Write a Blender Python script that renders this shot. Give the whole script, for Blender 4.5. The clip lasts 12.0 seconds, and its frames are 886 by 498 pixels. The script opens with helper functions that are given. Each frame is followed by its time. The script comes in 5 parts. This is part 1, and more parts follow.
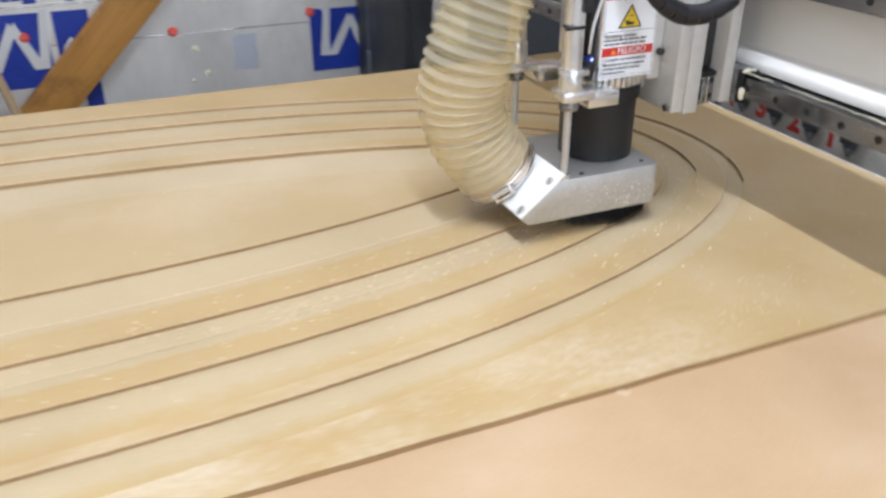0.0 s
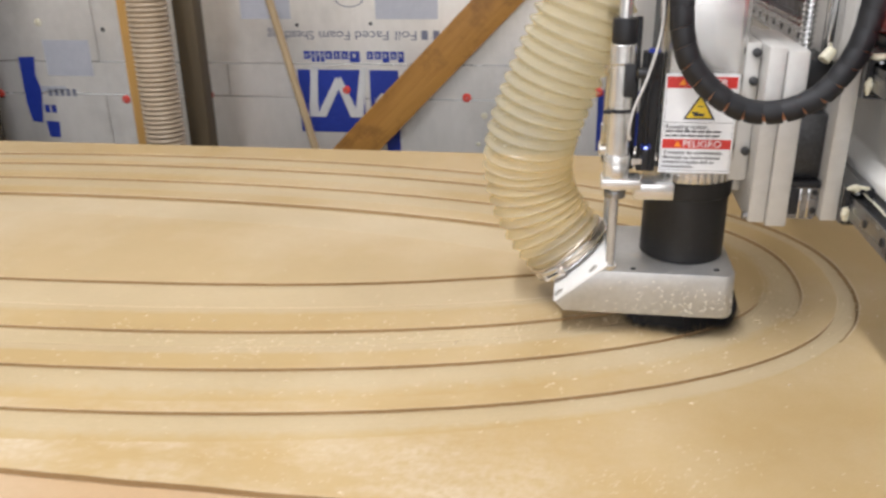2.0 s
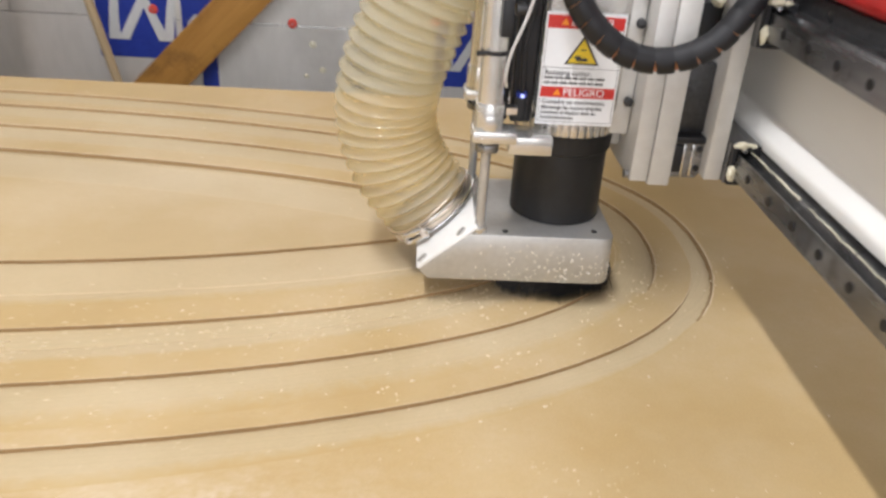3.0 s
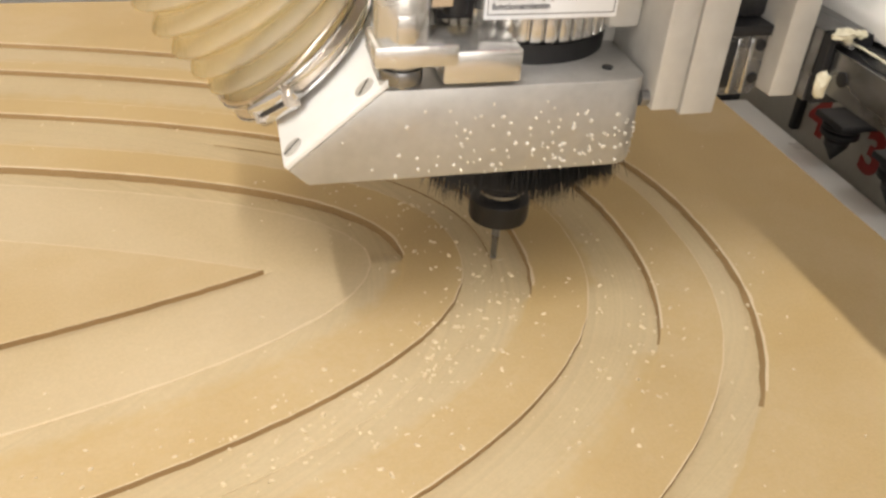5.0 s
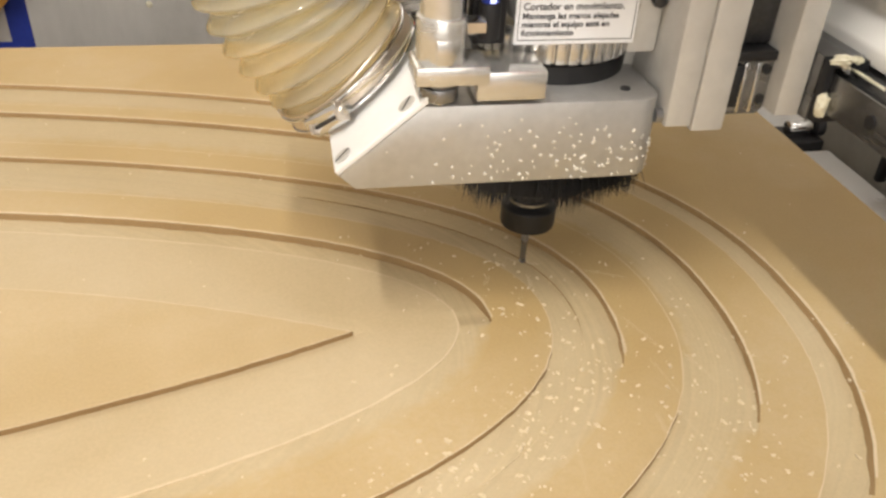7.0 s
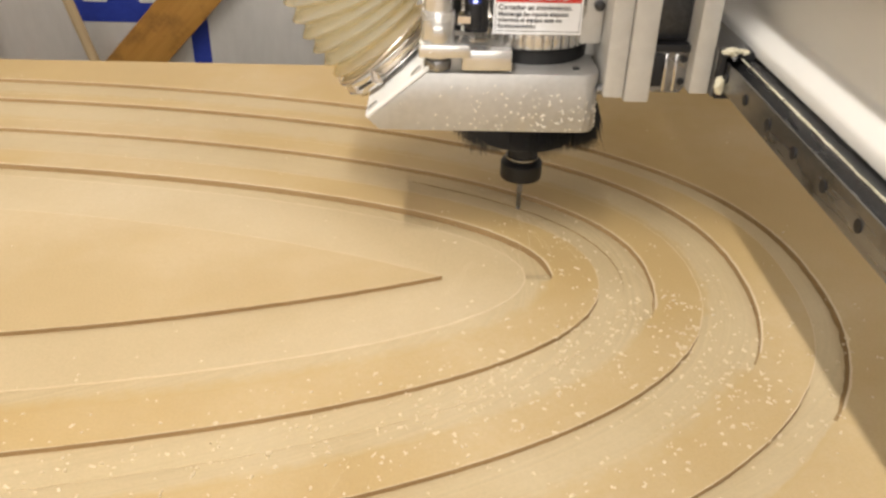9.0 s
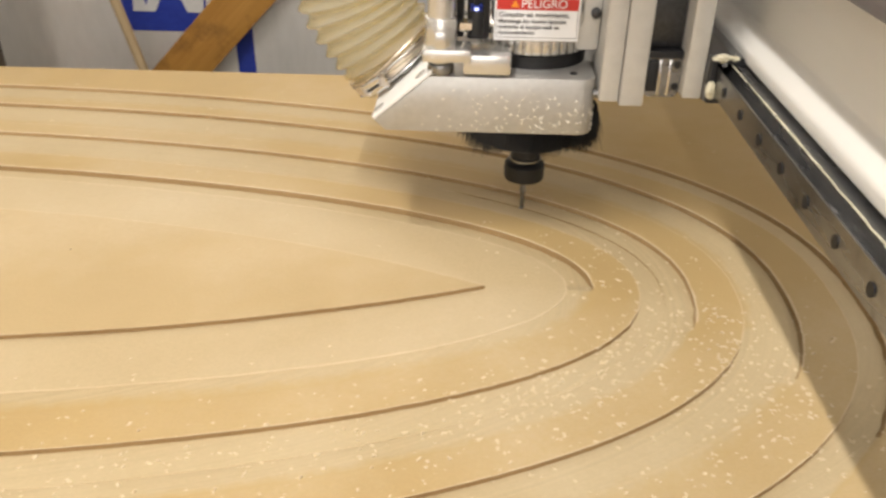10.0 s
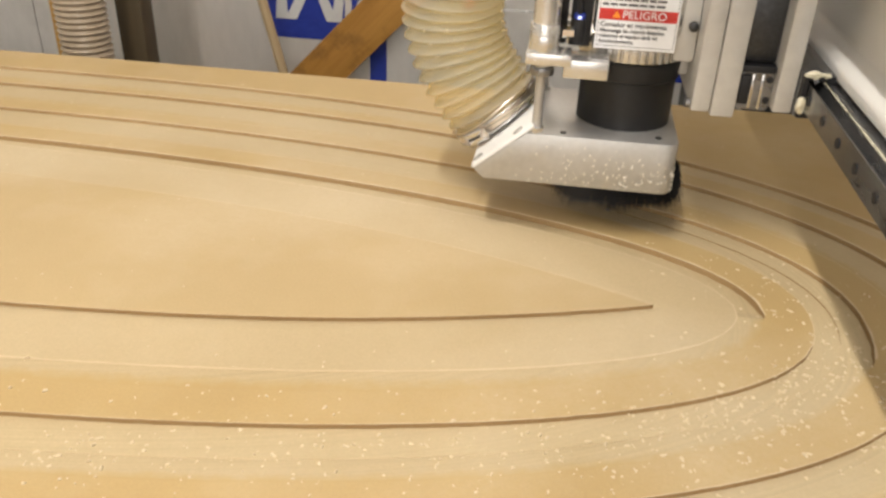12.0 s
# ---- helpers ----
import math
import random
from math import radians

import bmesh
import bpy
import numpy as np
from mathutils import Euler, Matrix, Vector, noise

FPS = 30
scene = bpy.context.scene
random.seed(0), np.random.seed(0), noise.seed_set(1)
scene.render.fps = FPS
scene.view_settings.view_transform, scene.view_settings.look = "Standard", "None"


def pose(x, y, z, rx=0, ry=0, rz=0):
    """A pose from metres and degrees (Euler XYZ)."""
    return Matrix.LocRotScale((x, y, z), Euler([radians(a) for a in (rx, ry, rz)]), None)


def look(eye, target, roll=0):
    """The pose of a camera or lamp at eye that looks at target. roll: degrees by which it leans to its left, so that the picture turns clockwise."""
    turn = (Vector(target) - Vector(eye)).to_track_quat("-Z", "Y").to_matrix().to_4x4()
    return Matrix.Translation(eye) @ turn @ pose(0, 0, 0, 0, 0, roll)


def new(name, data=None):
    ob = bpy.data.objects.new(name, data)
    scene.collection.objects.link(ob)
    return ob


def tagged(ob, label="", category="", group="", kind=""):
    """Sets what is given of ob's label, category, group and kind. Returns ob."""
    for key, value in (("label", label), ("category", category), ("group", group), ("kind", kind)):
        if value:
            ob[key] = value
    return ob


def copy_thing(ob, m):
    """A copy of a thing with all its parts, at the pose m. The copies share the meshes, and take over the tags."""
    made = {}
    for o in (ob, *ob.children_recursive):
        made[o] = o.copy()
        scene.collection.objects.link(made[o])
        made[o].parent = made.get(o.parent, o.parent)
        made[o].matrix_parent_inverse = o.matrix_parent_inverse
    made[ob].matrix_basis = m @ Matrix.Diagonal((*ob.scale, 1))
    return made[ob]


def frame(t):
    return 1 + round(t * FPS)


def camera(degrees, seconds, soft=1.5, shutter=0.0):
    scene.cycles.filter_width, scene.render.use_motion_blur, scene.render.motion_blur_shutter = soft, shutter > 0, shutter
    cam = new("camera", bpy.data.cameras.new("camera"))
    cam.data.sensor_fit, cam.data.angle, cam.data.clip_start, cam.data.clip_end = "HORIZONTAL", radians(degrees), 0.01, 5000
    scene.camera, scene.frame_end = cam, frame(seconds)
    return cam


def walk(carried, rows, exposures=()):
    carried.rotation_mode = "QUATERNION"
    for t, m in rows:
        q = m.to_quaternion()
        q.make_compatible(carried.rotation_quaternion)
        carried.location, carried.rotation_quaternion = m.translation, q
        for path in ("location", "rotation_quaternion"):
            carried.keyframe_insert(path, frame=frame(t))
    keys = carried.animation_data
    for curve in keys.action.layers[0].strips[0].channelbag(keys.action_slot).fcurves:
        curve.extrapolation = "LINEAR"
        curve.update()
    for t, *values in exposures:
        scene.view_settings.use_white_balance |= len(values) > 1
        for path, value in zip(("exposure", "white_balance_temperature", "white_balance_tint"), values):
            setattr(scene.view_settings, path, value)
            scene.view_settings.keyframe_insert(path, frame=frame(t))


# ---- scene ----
# The whole machine is laid out round the tip of the cut island: x along the sheet, y to the back wall, z = 0 the sheet's face.

# ---- camera ----
cam = camera(56.84, 12.0, soft=2.6, shutter=0.6)


def aim(eye, yaw, pitch, roll):
    """The pose of the camera at eye, by yaw to the left of +y, pitch up and roll, in degrees."""
    a, b = radians(yaw), radians(pitch)
    ahead = Vector((-math.sin(a) * math.cos(b), math.cos(a) * math.cos(b), math.sin(b)))
    return look(eye, Vector(eye) + ahead, roll)


# seconds, eye, yaw, pitch, roll
PATH = [
    (0.0, (-0.6235, -1.1475, 0.5298), -22.920, -27.915, -0.090),
    (0.5, (-0.2750, -1.1481, 0.4816), -9.640, -25.703, 0.655),
    (1.0, (-0.0980, -1.2156, 0.4904), 2.001, -23.763, -0.566),
    (1.5, (-0.0665, -1.2378, 0.5170), 10.032, -22.470, -1.541),
    (2.0, (-0.0414, -1.1895, 0.5161), 9.231, -22.337, -1.041),
    (2.5, (-0.0219, -1.1198, 0.5194), 1.084, -24.643, 2.749),
    (3.0, (-0.0428, -1.0070, 0.4979), -3.452, -27.276, 3.811),
    (3.2, (-0.0378, -0.9438, 0.4457), -4.850, -27.394, 5.176),
    (4.8, (-0.0040, -0.5212, 0.3924), -15.173, -34.987, 3.930),
    (5.0, (-0.0023, -0.5192, 0.3803), -15.499, -34.902, 3.856),
    (5.5, (-0.0099, -0.5103, 0.3768), -14.823, -34.613, 3.846),
    (6.0, (-0.0192, -0.4932, 0.3826), -13.163, -34.064, 3.604),
    (6.5, (-0.0307, -0.4846, 0.3937), -12.490, -33.555, 3.552),
    (7.0, (-0.0349, -0.4878, 0.4035), -11.830, -33.726, 2.969),
    (7.5, (-0.0348, -0.5319, 0.4170), -9.612, -34.022, 2.024),
    (7.7, (-0.0369, -0.5700, 0.4125), -7.937, -32.440, 1.986),
    (9.3, (-0.0049, -0.6876, 0.4486), -0.299, -30.955, 0.926),
    (9.5, (-0.0028, -0.6896, 0.4514), -0.027, -30.953, 0.564),
    (10.0, (-0.0211, -0.6960, 0.4506), 1.762, -30.477, 0.892),
    (10.5, (-0.0394, -0.7108, 0.4502), 4.068, -30.240, 0.657),
    (11.0, (-0.0623, -0.7189, 0.4542), 5.781, -29.666, 0.553),
    (11.5, (-0.0955, -0.7197, 0.4551), 7.838, -29.437, 0.782),
    (12.0, (-0.1120, -0.7264, 0.4528), 8.341, -29.419, 1.983),
]
# the white balance warms on the way in: seconds, stops, kelvin, tint
WHITE = [(0.0, -0.03, 5450.0, 11.5), (0.6, -0.07, 5700.0, 12.0), (1.5, -0.1, 5950.0, 12.5), (3.0, -0.1, 6000.0, 13.0), (4.8, -0.04, 6750.0, 12.0), (7.5, -0.02, 6750.0, 12.0), (10.5, 0.0, 6750.0, 11.5), (12.0, -0.04, 6750.0, 11.5)]
walk(cam, [(t, aim(eye, yaw, pitch, roll)) for t, eye, yaw, pitch, roll in PATH], WHITE)

# ---- light ----
world = bpy.data.worlds.new("world")
scene.world = world
world.use_nodes = True
world.node_tree.nodes["Background"].inputs[0].default_value = (1.0, 0.975, 0.93, 1)
world.node_tree.nodes["Background"].inputs[1].default_value = 1.0
CEILING = 2.9
LAMP_COLOUR = (1.0, 0.975, 0.935)
FILL_WINDOW = dict(x0=-1.3, x1=2.1, z0=0.05, z1=1.55, watts=27.0)  # unseen, added in the wall behind the viewer as soft fill
LAMP_WIDTH = 0.10
LAMPS = [  # x, y, length, watts, turn about z
    (-0.74, -1.00, 1.2, 57.0, 0),
    (-0.74, 0.55, 1.2, 5.0, 0),
    # unseen, added as weak fill from the left
    (-2.9, -0.60, 1.2, 4.0, 0),
    (-0.74, -2.25, 1.1, 36.0, 0),
    # unseen, added to fill the shade under the gantry
    (1.75, -0.60, 1.2, 11.0, 90),
]


# ---- helpers of this scene ----
def part(name, bm, material, parent=None, label="", smooth=True):
    """Links a bmesh as one mesh object, under a thing or a part."""
    me = bpy.data.meshes.new(name)
    bm.normal_update()
    bm.to_mesh(me)
    bm.free()
    for m in material if isinstance(material, (list, tuple)) else [material]:
        me.materials.append(m)
    if smooth:
        me.polygons.foreach_set("use_smooth", [True] * len(me.polygons))
        me.set_sharp_from_angle(angle=radians(32))
    ob = new(name, me)
    if parent is not None:
        ob.parent = parent
    if label:
        tagged(ob, label=label)
    return ob


def thing(name, label, category, group="", at=(0, 0, 0)):
    ob = new(name)
    ob.location = at
    ob.empty_display_size = 0.05
    return tagged(ob, label, category, group)


def box(x0, x1, y0, y1, z0, z1, bevel=0.0015, bm=None, segments=2):
    b = bmesh.new()
    bmesh.ops.create_cube(b, size=1)
    bmesh.ops.scale(b, vec=(x1 - x0, y1 - y0, z1 - z0), verts=b.verts)
    bmesh.ops.translate(b, vec=((x0 + x1) / 2, (y0 + y1) / 2, (z0 + z1) / 2), verts=b.verts)
    if bevel:
        bmesh.ops.bevel(b, geom=b.edges[:], offset=bevel, segments=segments, affect="EDGES", profile=0.5)
    return merged(bm, b)


def merged(bm, b):
    """Adds bmesh b to bm (or returns b where there is none)."""
    if bm is None:
        return b
    me = bpy.data.meshes.new("tmp")
    b.to_mesh(me)
    b.free()
    bm.from_mesh(me)
    bpy.data.meshes.remove(me)
    return bm


def tube(p0, p1, r0, r1=None, seg=24, bevel=0.0, bm=None):
    """A round bar from p0 to p1."""
    r1 = r0 if r1 is None else r1
    p0, p1 = Vector(p0), Vector(p1)
    b = bmesh.new()
    bmesh.ops.create_cone(b, cap_ends=True, segments=seg, radius1=r0, radius2=r1, depth=(p1 - p0).length)
    if bevel:
        rims = [e for e in b.edges if abs(e.verts[0].co.z - e.verts[1].co.z) < 1e-6]
        bmesh.ops.bevel(b, geom=rims, offset=bevel, segments=2, affect="EDGES", profile=0.5)
    turn = (p1 - p0).to_track_quat("Z", "Y").to_matrix().to_4x4()
    bmesh.ops.transform(b, matrix=Matrix.Translation((p0 + p1) / 2) @ turn, verts=b.verts)
    return merged(bm, b)


def revolve(profile, seg=32, bm=None, centre=(0, 0, 0)):
    """A turned solid about z: profile is rows of radius, height, from the bottom up; open ends are closed."""
    b = bmesh.new()
    rings = []
    for r, z in profile:
        rings.append([b.verts.new((r * math.cos(2 * math.pi * i / seg), r * math.sin(2 * math.pi * i / seg), z)) for i in range(seg)])
    for lo, hi in zip(rings, rings[1:]):
        for i in range(seg):
            b.faces.new((lo[i], lo[(i + 1) % seg], hi[(i + 1) % seg], hi[i]))
    b.faces.new(rings[0][::-1])
    b.faces.new(rings[-1])
    bmesh.ops.translate(b, vec=centre, verts=b.verts)
    return merged(bm, b)


def sweep(points, radius, seg=12, bm=None, closed=True):
    """A bent round bar along points."""
    b = bmesh.new()
    points = [Vector(p) for p in points]
    rings = []
    for i, p in enumerate(points):
        d = (points[min(i + 1, len(points) - 1)] - points[max(i - 1, 0)]).normalized()
        q = d.to_track_quat("Z", "Y")
        rings.append([b.verts.new(p + q @ Vector((radius * math.cos(2 * math.pi * k / seg), radius * math.sin(2 * math.pi * k / seg), 0))) for k in range(seg)])
    for lo, hi in zip(rings, rings[1:]):
        shift = min(range(seg), key=lambda s: sum((lo[k].co - hi[(k + s) % seg].co).length for k in range(0, seg, 3)))
        for k in range(seg):
            b.faces.new((lo[k], lo[(k + 1) % seg], hi[(k + 1 + shift) % seg], hi[(k + shift) % seg]))
    b.faces.new(rings[0][::-1])
    b.faces.new(rings[-1])
    return merged(bm, b)


def prism(outline, y0, y1, bm=None, bevel=0.0):
    """A solid with an outline of (x, z) corners, from y0 to y1."""
    b = bmesh.new()
    f = b.faces.new([b.verts.new((x, y0, z)) for x, z in outline])
    out = bmesh.ops.extrude_face_region(b, geom=[f])
    bmesh.ops.translate(b, vec=(0, y1 - y0, 0), verts=[v for v in out["geom"] if isinstance(v, bmesh.types.BMVert)])
    bmesh.ops.recalc_face_normals(b, faces=b.faces)
    if bevel:
        bmesh.ops.bevel(b, geom=b.edges[:], offset=bevel, segments=2, affect="EDGES", profile=0.5)
    return merged(bm, b)


def spline(points, n):
    """n points evenly spaced along a smooth curve through the given ones."""
    pts = [Vector(p) for p in points]
    pts = [2 * pts[0] - pts[1]] + pts + [2 * pts[-1] - pts[-2]]
    fine = []
    for i in range(1, len(pts) - 2):
        a, b, c, d = pts[i - 1 : i + 3]
        for k in range(30):
            t = k / 30
            fine.append(0.5 * (2 * b + (c - a) * t + (2 * a - 5 * b + 4 * c - d) * t * t + (3 * b - a - 3 * c + d) * t**3))
    fine.append(pts[-2])
    run = [0.0]
    for a, b in zip(fine, fine[1:]):
        run.append(run[-1] + (b - a).length)
    out = []
    j = 0
    for i in range(n):
        s = run[-1] * i / (n - 1)
        while j < len(run) - 2 and run[j + 1] < s:
            j += 1
        out.append(fine[j].lerp(fine[j + 1], (s - run[j]) / max(run[j + 1] - run[j], 1e-9)))
    return out


def lettering(text, size, m, material, parent, name="lettering", depth=0.0003, width=None, bold=0.0):
    """Words in the built-in font as a mesh, centred, in the plane of m (x along the words, y up them)."""
    cu = bpy.data.curves.new(name, "FONT")
    cu.body, cu.size, cu.extrude, cu.offset = text, size, depth, bold
    cu.align_x, cu.align_y = "CENTER", "CENTER"
    tmp = new(name, cu)
    me = bpy.data.meshes.new_from_object(tmp.evaluated_get(bpy.context.evaluated_depsgraph_get()))
    bpy.data.objects.remove(tmp)
    if width:
        w = max(v.co.x for v in me.vertices) - min(v.co.x for v in me.vertices)
        me.transform(Matrix.Diagonal((width / w, 1, 1, 1)))
    me.transform(m)
    me.materials.append(material)
    ob = new(name, me)
    ob.parent = parent
    return ob


# ---- materials ----
def material(name, build):
    m = bpy.data.materials.new(name)
    m.use_nodes = True
    nt = m.node_tree
    build(nt, nt.nodes["Principled BSDF"])
    return m


def node(nt, kind, **values):
    n = nt.nodes.new(kind)
    for key, v in values.items():
        if key in n.inputs:
            n.inputs[key].default_value = v
    return n


def noise_tex(nt, scale, detail=4.0, rough=0.55, stretch=(1, 1, 1)):
    co = nt.nodes.new("ShaderNodeTexCoord")
    mp = nt.nodes.new("ShaderNodeMapping")
    mp.inputs["Scale"].default_value = stretch
    tx = node(nt, "ShaderNodeTexNoise", Scale=scale, Detail=detail, Roughness=rough)
    nt.links.new(co.outputs["Object"], mp.inputs["Vector"])
    nt.links.new(mp.outputs["Vector"], tx.inputs["Vector"])
    return tx.outputs["Fac"]


def ramp(nt, fac, *stops):
    r = nt.nodes.new("ShaderNodeValToRGB")
    while len(r.color_ramp.elements) < len(stops):
        r.color_ramp.elements.new(0.5)
    for e, (pos, col) in zip(r.color_ramp.elements, stops):
        e.position, e.color = pos, (*col, 1) if len(col) == 3 else (col[0], col[0], col[0], 1)
    nt.links.new(fac, r.inputs["Fac"])
    return r.outputs["Color"]


def mix(nt, fac, a, b, mode="MIX"):
    m = nt.nodes.new("ShaderNodeMix")
    m.data_type, m.blend_type = "RGBA", mode
    for sock, v in ((m.inputs[0], fac), (m.inputs[6], a), (m.inputs[7], b)):
        if hasattr(v, "is_linked"):
            nt.links.new(v, sock)
        else:
            sock.default_value = v if not isinstance(v, tuple) else (*v, 1)
    return m.outputs[2]


def bump(nt, bsdf, height, strength, distance):
    b = node(nt, "ShaderNodeBump", Strength=strength, Distance=distance)
    nt.links.new(height, b.inputs["Height"])
    nt.links.new(b.outputs["Normal"], bsdf.inputs["Normal"])


def surface(name, dark, light, scale=30, rough=(0.4, 0.6), metal=0.0, stretch=(1, 1, 1), relief=0.0, fine=8.0, wear=None, wear_scale=6, wear_at=(0.55, 0.75), coat=0.0, distance=0.001):
    """A grained material: two colours by noise at two scales, with uneven gloss, fine relief and, where given, stains of a third colour."""

    def build(nt, b):
        big = noise_tex(nt, scale, 5, 0.6, stretch)
        small = noise_tex(nt, scale * fine, 3, 0.6, stretch)
        both = mix(nt, 0.45, big, small)
        col = ramp(nt, both, (0.32, dark), (0.68, light))
        if wear:
            col = mix(nt, ramp(nt, noise_tex(nt, wear_scale, 6, 0.65), (wear_at[0], (0.0,)), (wear_at[1], (1.0,))), col, wear)
        nt.links.new(col, b.inputs["Base Color"])
        nt.links.new(ramp(nt, big, (0.3, (rough[0],)), (0.7, (rough[1],))), b.inputs["Roughness"])
        b.inputs["Metallic"].default_value = metal
        b.inputs["Coat Weight"].default_value = coat
        if relief:
            bump(nt, b, both, relief, distance)

    return material(name, build)


def along_cuts(nt):
    """A streaky value that runs round the sheet with the oval cuts."""
    co = nt.nodes.new("ShaderNodeTexCoord")
    sep = nt.nodes.new("ShaderNodeSeparateXYZ")
    nt.links.new(co.outputs["Object"], sep.inputs[0])

    def step(kind, a, v):
        m = nt.nodes.new("ShaderNodeMath")
        m.operation = kind
        nt.links.new(a, m.inputs[0])
        if hasattr(v, "is_linked"):
            nt.links.new(v, m.inputs[1])
        else:
            m.inputs[1].default_value = v
        return m.outputs[0]

    x = step("POWER", step("ABSOLUTE", step("DIVIDE", step("SUBTRACT", sep.outputs[0], -0.97), 1.25), 0.0), 2.27)
    y = step("POWER", step("ABSOLUTE", step("DIVIDE", step("SUBTRACT", sep.outputs[1], 0.004), 0.43), 0.0), 2.27)
    tx = node(nt, "ShaderNodeTexNoise", Scale=95.0, Detail=4.0, Roughness=0.7)
    tx.noise_dimensions = "1D"
    nt.links.new(step("ADD", x, y), tx.inputs["W"])
    return tx.outputs["Fac"]


def mdf(name, dark, light, dust, dust_amount, grain, rough, sheen, streak=0.0, face=None, margin=0.0):
    """Fibreboard; with face, two colours of the uncut skin, which stays where the cutter only grazed it."""

    def build(nt, b):
        col = ramp(nt, noise_tex(nt, 4.0, 4, 0.6), (0.3, dark), (0.7, light))
        speck = ramp(nt, noise_tex(nt, 420, 2, 0.7), (0.35, (0.95,)), (0.65, (1.03,)))
        col = mix(nt, 1.0, col, speck, "MULTIPLY")
        if streak:
            col = mix(nt, 1.0, col, ramp(nt, along_cuts(nt), (0.3, (1 - streak,)), (0.7, (1 + streak * 0.6,))), "MULTIPLY")
        if face:
            cut = nt.nodes.new("ShaderNodeAttribute")
            cut.attribute_name = "cut_share"
            ragged = ramp(nt, noise_tex(nt, 60, 5, 0.7), (0.3, (-0.0,)), (0.7, (0.35,)))
            bite = nt.nodes.new("ShaderNodeMath")
            bite.operation, bite.use_clamp = "SUBTRACT", True
            nt.links.new(cut.outputs["Fac"], bite.inputs[0])
            nt.links.new(ragged, bite.inputs[1])
            skin = ramp(nt, noise_tex(nt, 4.0, 4, 0.6), (0.3, face[0]), (0.7, face[1]))
            col = mix(nt, ramp(nt, bite.outputs[0], (0.05, (0.0,)), (0.5, (1.0,))), skin, col)
        patch = ramp(nt, noise_tex(nt, 2.2, 5, 0.62), (0.46, (0.0,)), (0.68, (dust_amount,)))
        powder = ramp(nt, noise_tex(nt, 150, 4, 0.7), (0.3, (0.5,)), (0.7, (1.0,)))
        col = mix(nt, mix(nt, 1.0, patch, powder, "MULTIPLY"), col, dust)
        if margin:
            # dust that settled along the sheet's near margin, in blotches
            co = nt.nodes.new("ShaderNodeTexCoord")
            sep = nt.nodes.new("ShaderNodeSeparateXYZ")
            nt.links.new(co.outputs["Object"], sep.inputs[0])
            low = nt.nodes.new("ShaderNodeMapRange")
            low.inputs[1].default_value, low.inputs[2].default_value = -0.36, -0.52
            nt.links.new(sep.outputs[1], low.inputs[0])
            blot = ramp(nt, noise_tex(nt, 7.0, 6, 0.68, (0.7, 1.5, 1)), (0.42, (0.0,)), (0.62, (margin,)))
            fleck = ramp(nt, noise_tex(nt, 95, 4, 0.75), (0.35, (0.25,)), (0.62, (1.0,)))
            side = nt.nodes.new("ShaderNodeMapRange")
            side.inputs[1].default_value, side.inputs[2].default_value = 0.12, -0.18
            nt.links.new(sep.outputs[0], side.inputs[0])
            reach = mix(nt, 1.0, low.outputs[0], side.outputs[0], "MULTIPLY")
            film = mix(nt, 1.0, mix(nt, 1.0, blot, fleck, "MULTIPLY"), reach, "MULTIPLY")
            col = mix(nt, film, col, (0.74, 0.645, 0.50))
        nt.links.new(col, b.inputs["Base Color"])
        b.inputs["Roughness"].default_value = rough
        b.inputs["Specular IOR Level"].default_value = sheen
        bump(nt, b, noise_tex(nt, 700, 3, 0.7), grain * 0.4, 0.0004)

    return material(name, build)


MDF_SKIN = mdf("mdf_face", (0.478, 0.335, 0.149), (0.538, 0.384, 0.177), (0.66, 0.55, 0.38), 0.55, 0.10, 0.5, 0.4, margin=0.6)
MDF_CUT = mdf("mdf_machined", (0.515, 0.400, 0.228), (0.575, 0.452, 0.265), (0.68, 0.575, 0.40), 0.5, 0.25, 0.6, 0.3, 0.075, face=((0.478, 0.335, 0.149), (0.538, 0.384, 0.177)))
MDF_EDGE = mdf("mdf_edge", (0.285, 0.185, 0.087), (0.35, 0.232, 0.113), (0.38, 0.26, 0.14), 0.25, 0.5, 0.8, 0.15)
MDF_FUZZ = mdf("mdf_fuzz", (0.60, 0.475, 0.295), (0.70, 0.57, 0.38), (0.76, 0.66, 0.49), 0.5, 0.5, 0.8, 0.2)
MDF_POCKET = mdf("mdf_sanded", (0.520, 0.404, 0.236), (0.572, 0.448, 0.268), (0.70, 0.60, 0.43), 0.5, 0.2, 0.6, 0.3)
# the island's face: thin dust, and stronger light put into a paler tan
MDF_ISLAND = mdf("mdf_island_face", (0.500, 0.370, 0.192), (0.555, 0.415, 0.224), (0.68, 0.57, 0.40), 0.6, 0.10, 0.55, 0.35)
SPOIL = mdf("spoilboard_face", (0.50, 0.34, 0.185), (0.58, 0.41, 0.235), (0.68, 0.55, 0.40), 0.6, 0.2, 0.55, 0.4)
CHIP = surface("wood_chip", (0.66, 0.54, 0.35), (0.78, 0.67, 0.47), 60, (0.6, 0.8))
ALU = surface("milled_aluminium", (0.47, 0.465, 0.45), (0.57, 0.562, 0.545), 25, (0.34, 0.48), 0.7, (1, 1, 1), 0.12, 6, (0.55, 0.52, 0.46), 30, (0.58, 0.8))
ALU_BRUSHED = surface("brushed_aluminium", (0.66, 0.65, 0.625), (0.78, 0.765, 0.74), 14, (0.17, 0.28), 0.8, (1, 1, 4), 0.02, 6)
ROD = surface("ground_rod", (0.46, 0.46, 0.47), (0.60, 0.60, 0.605), 20, (0.14, 0.26), 0.6)
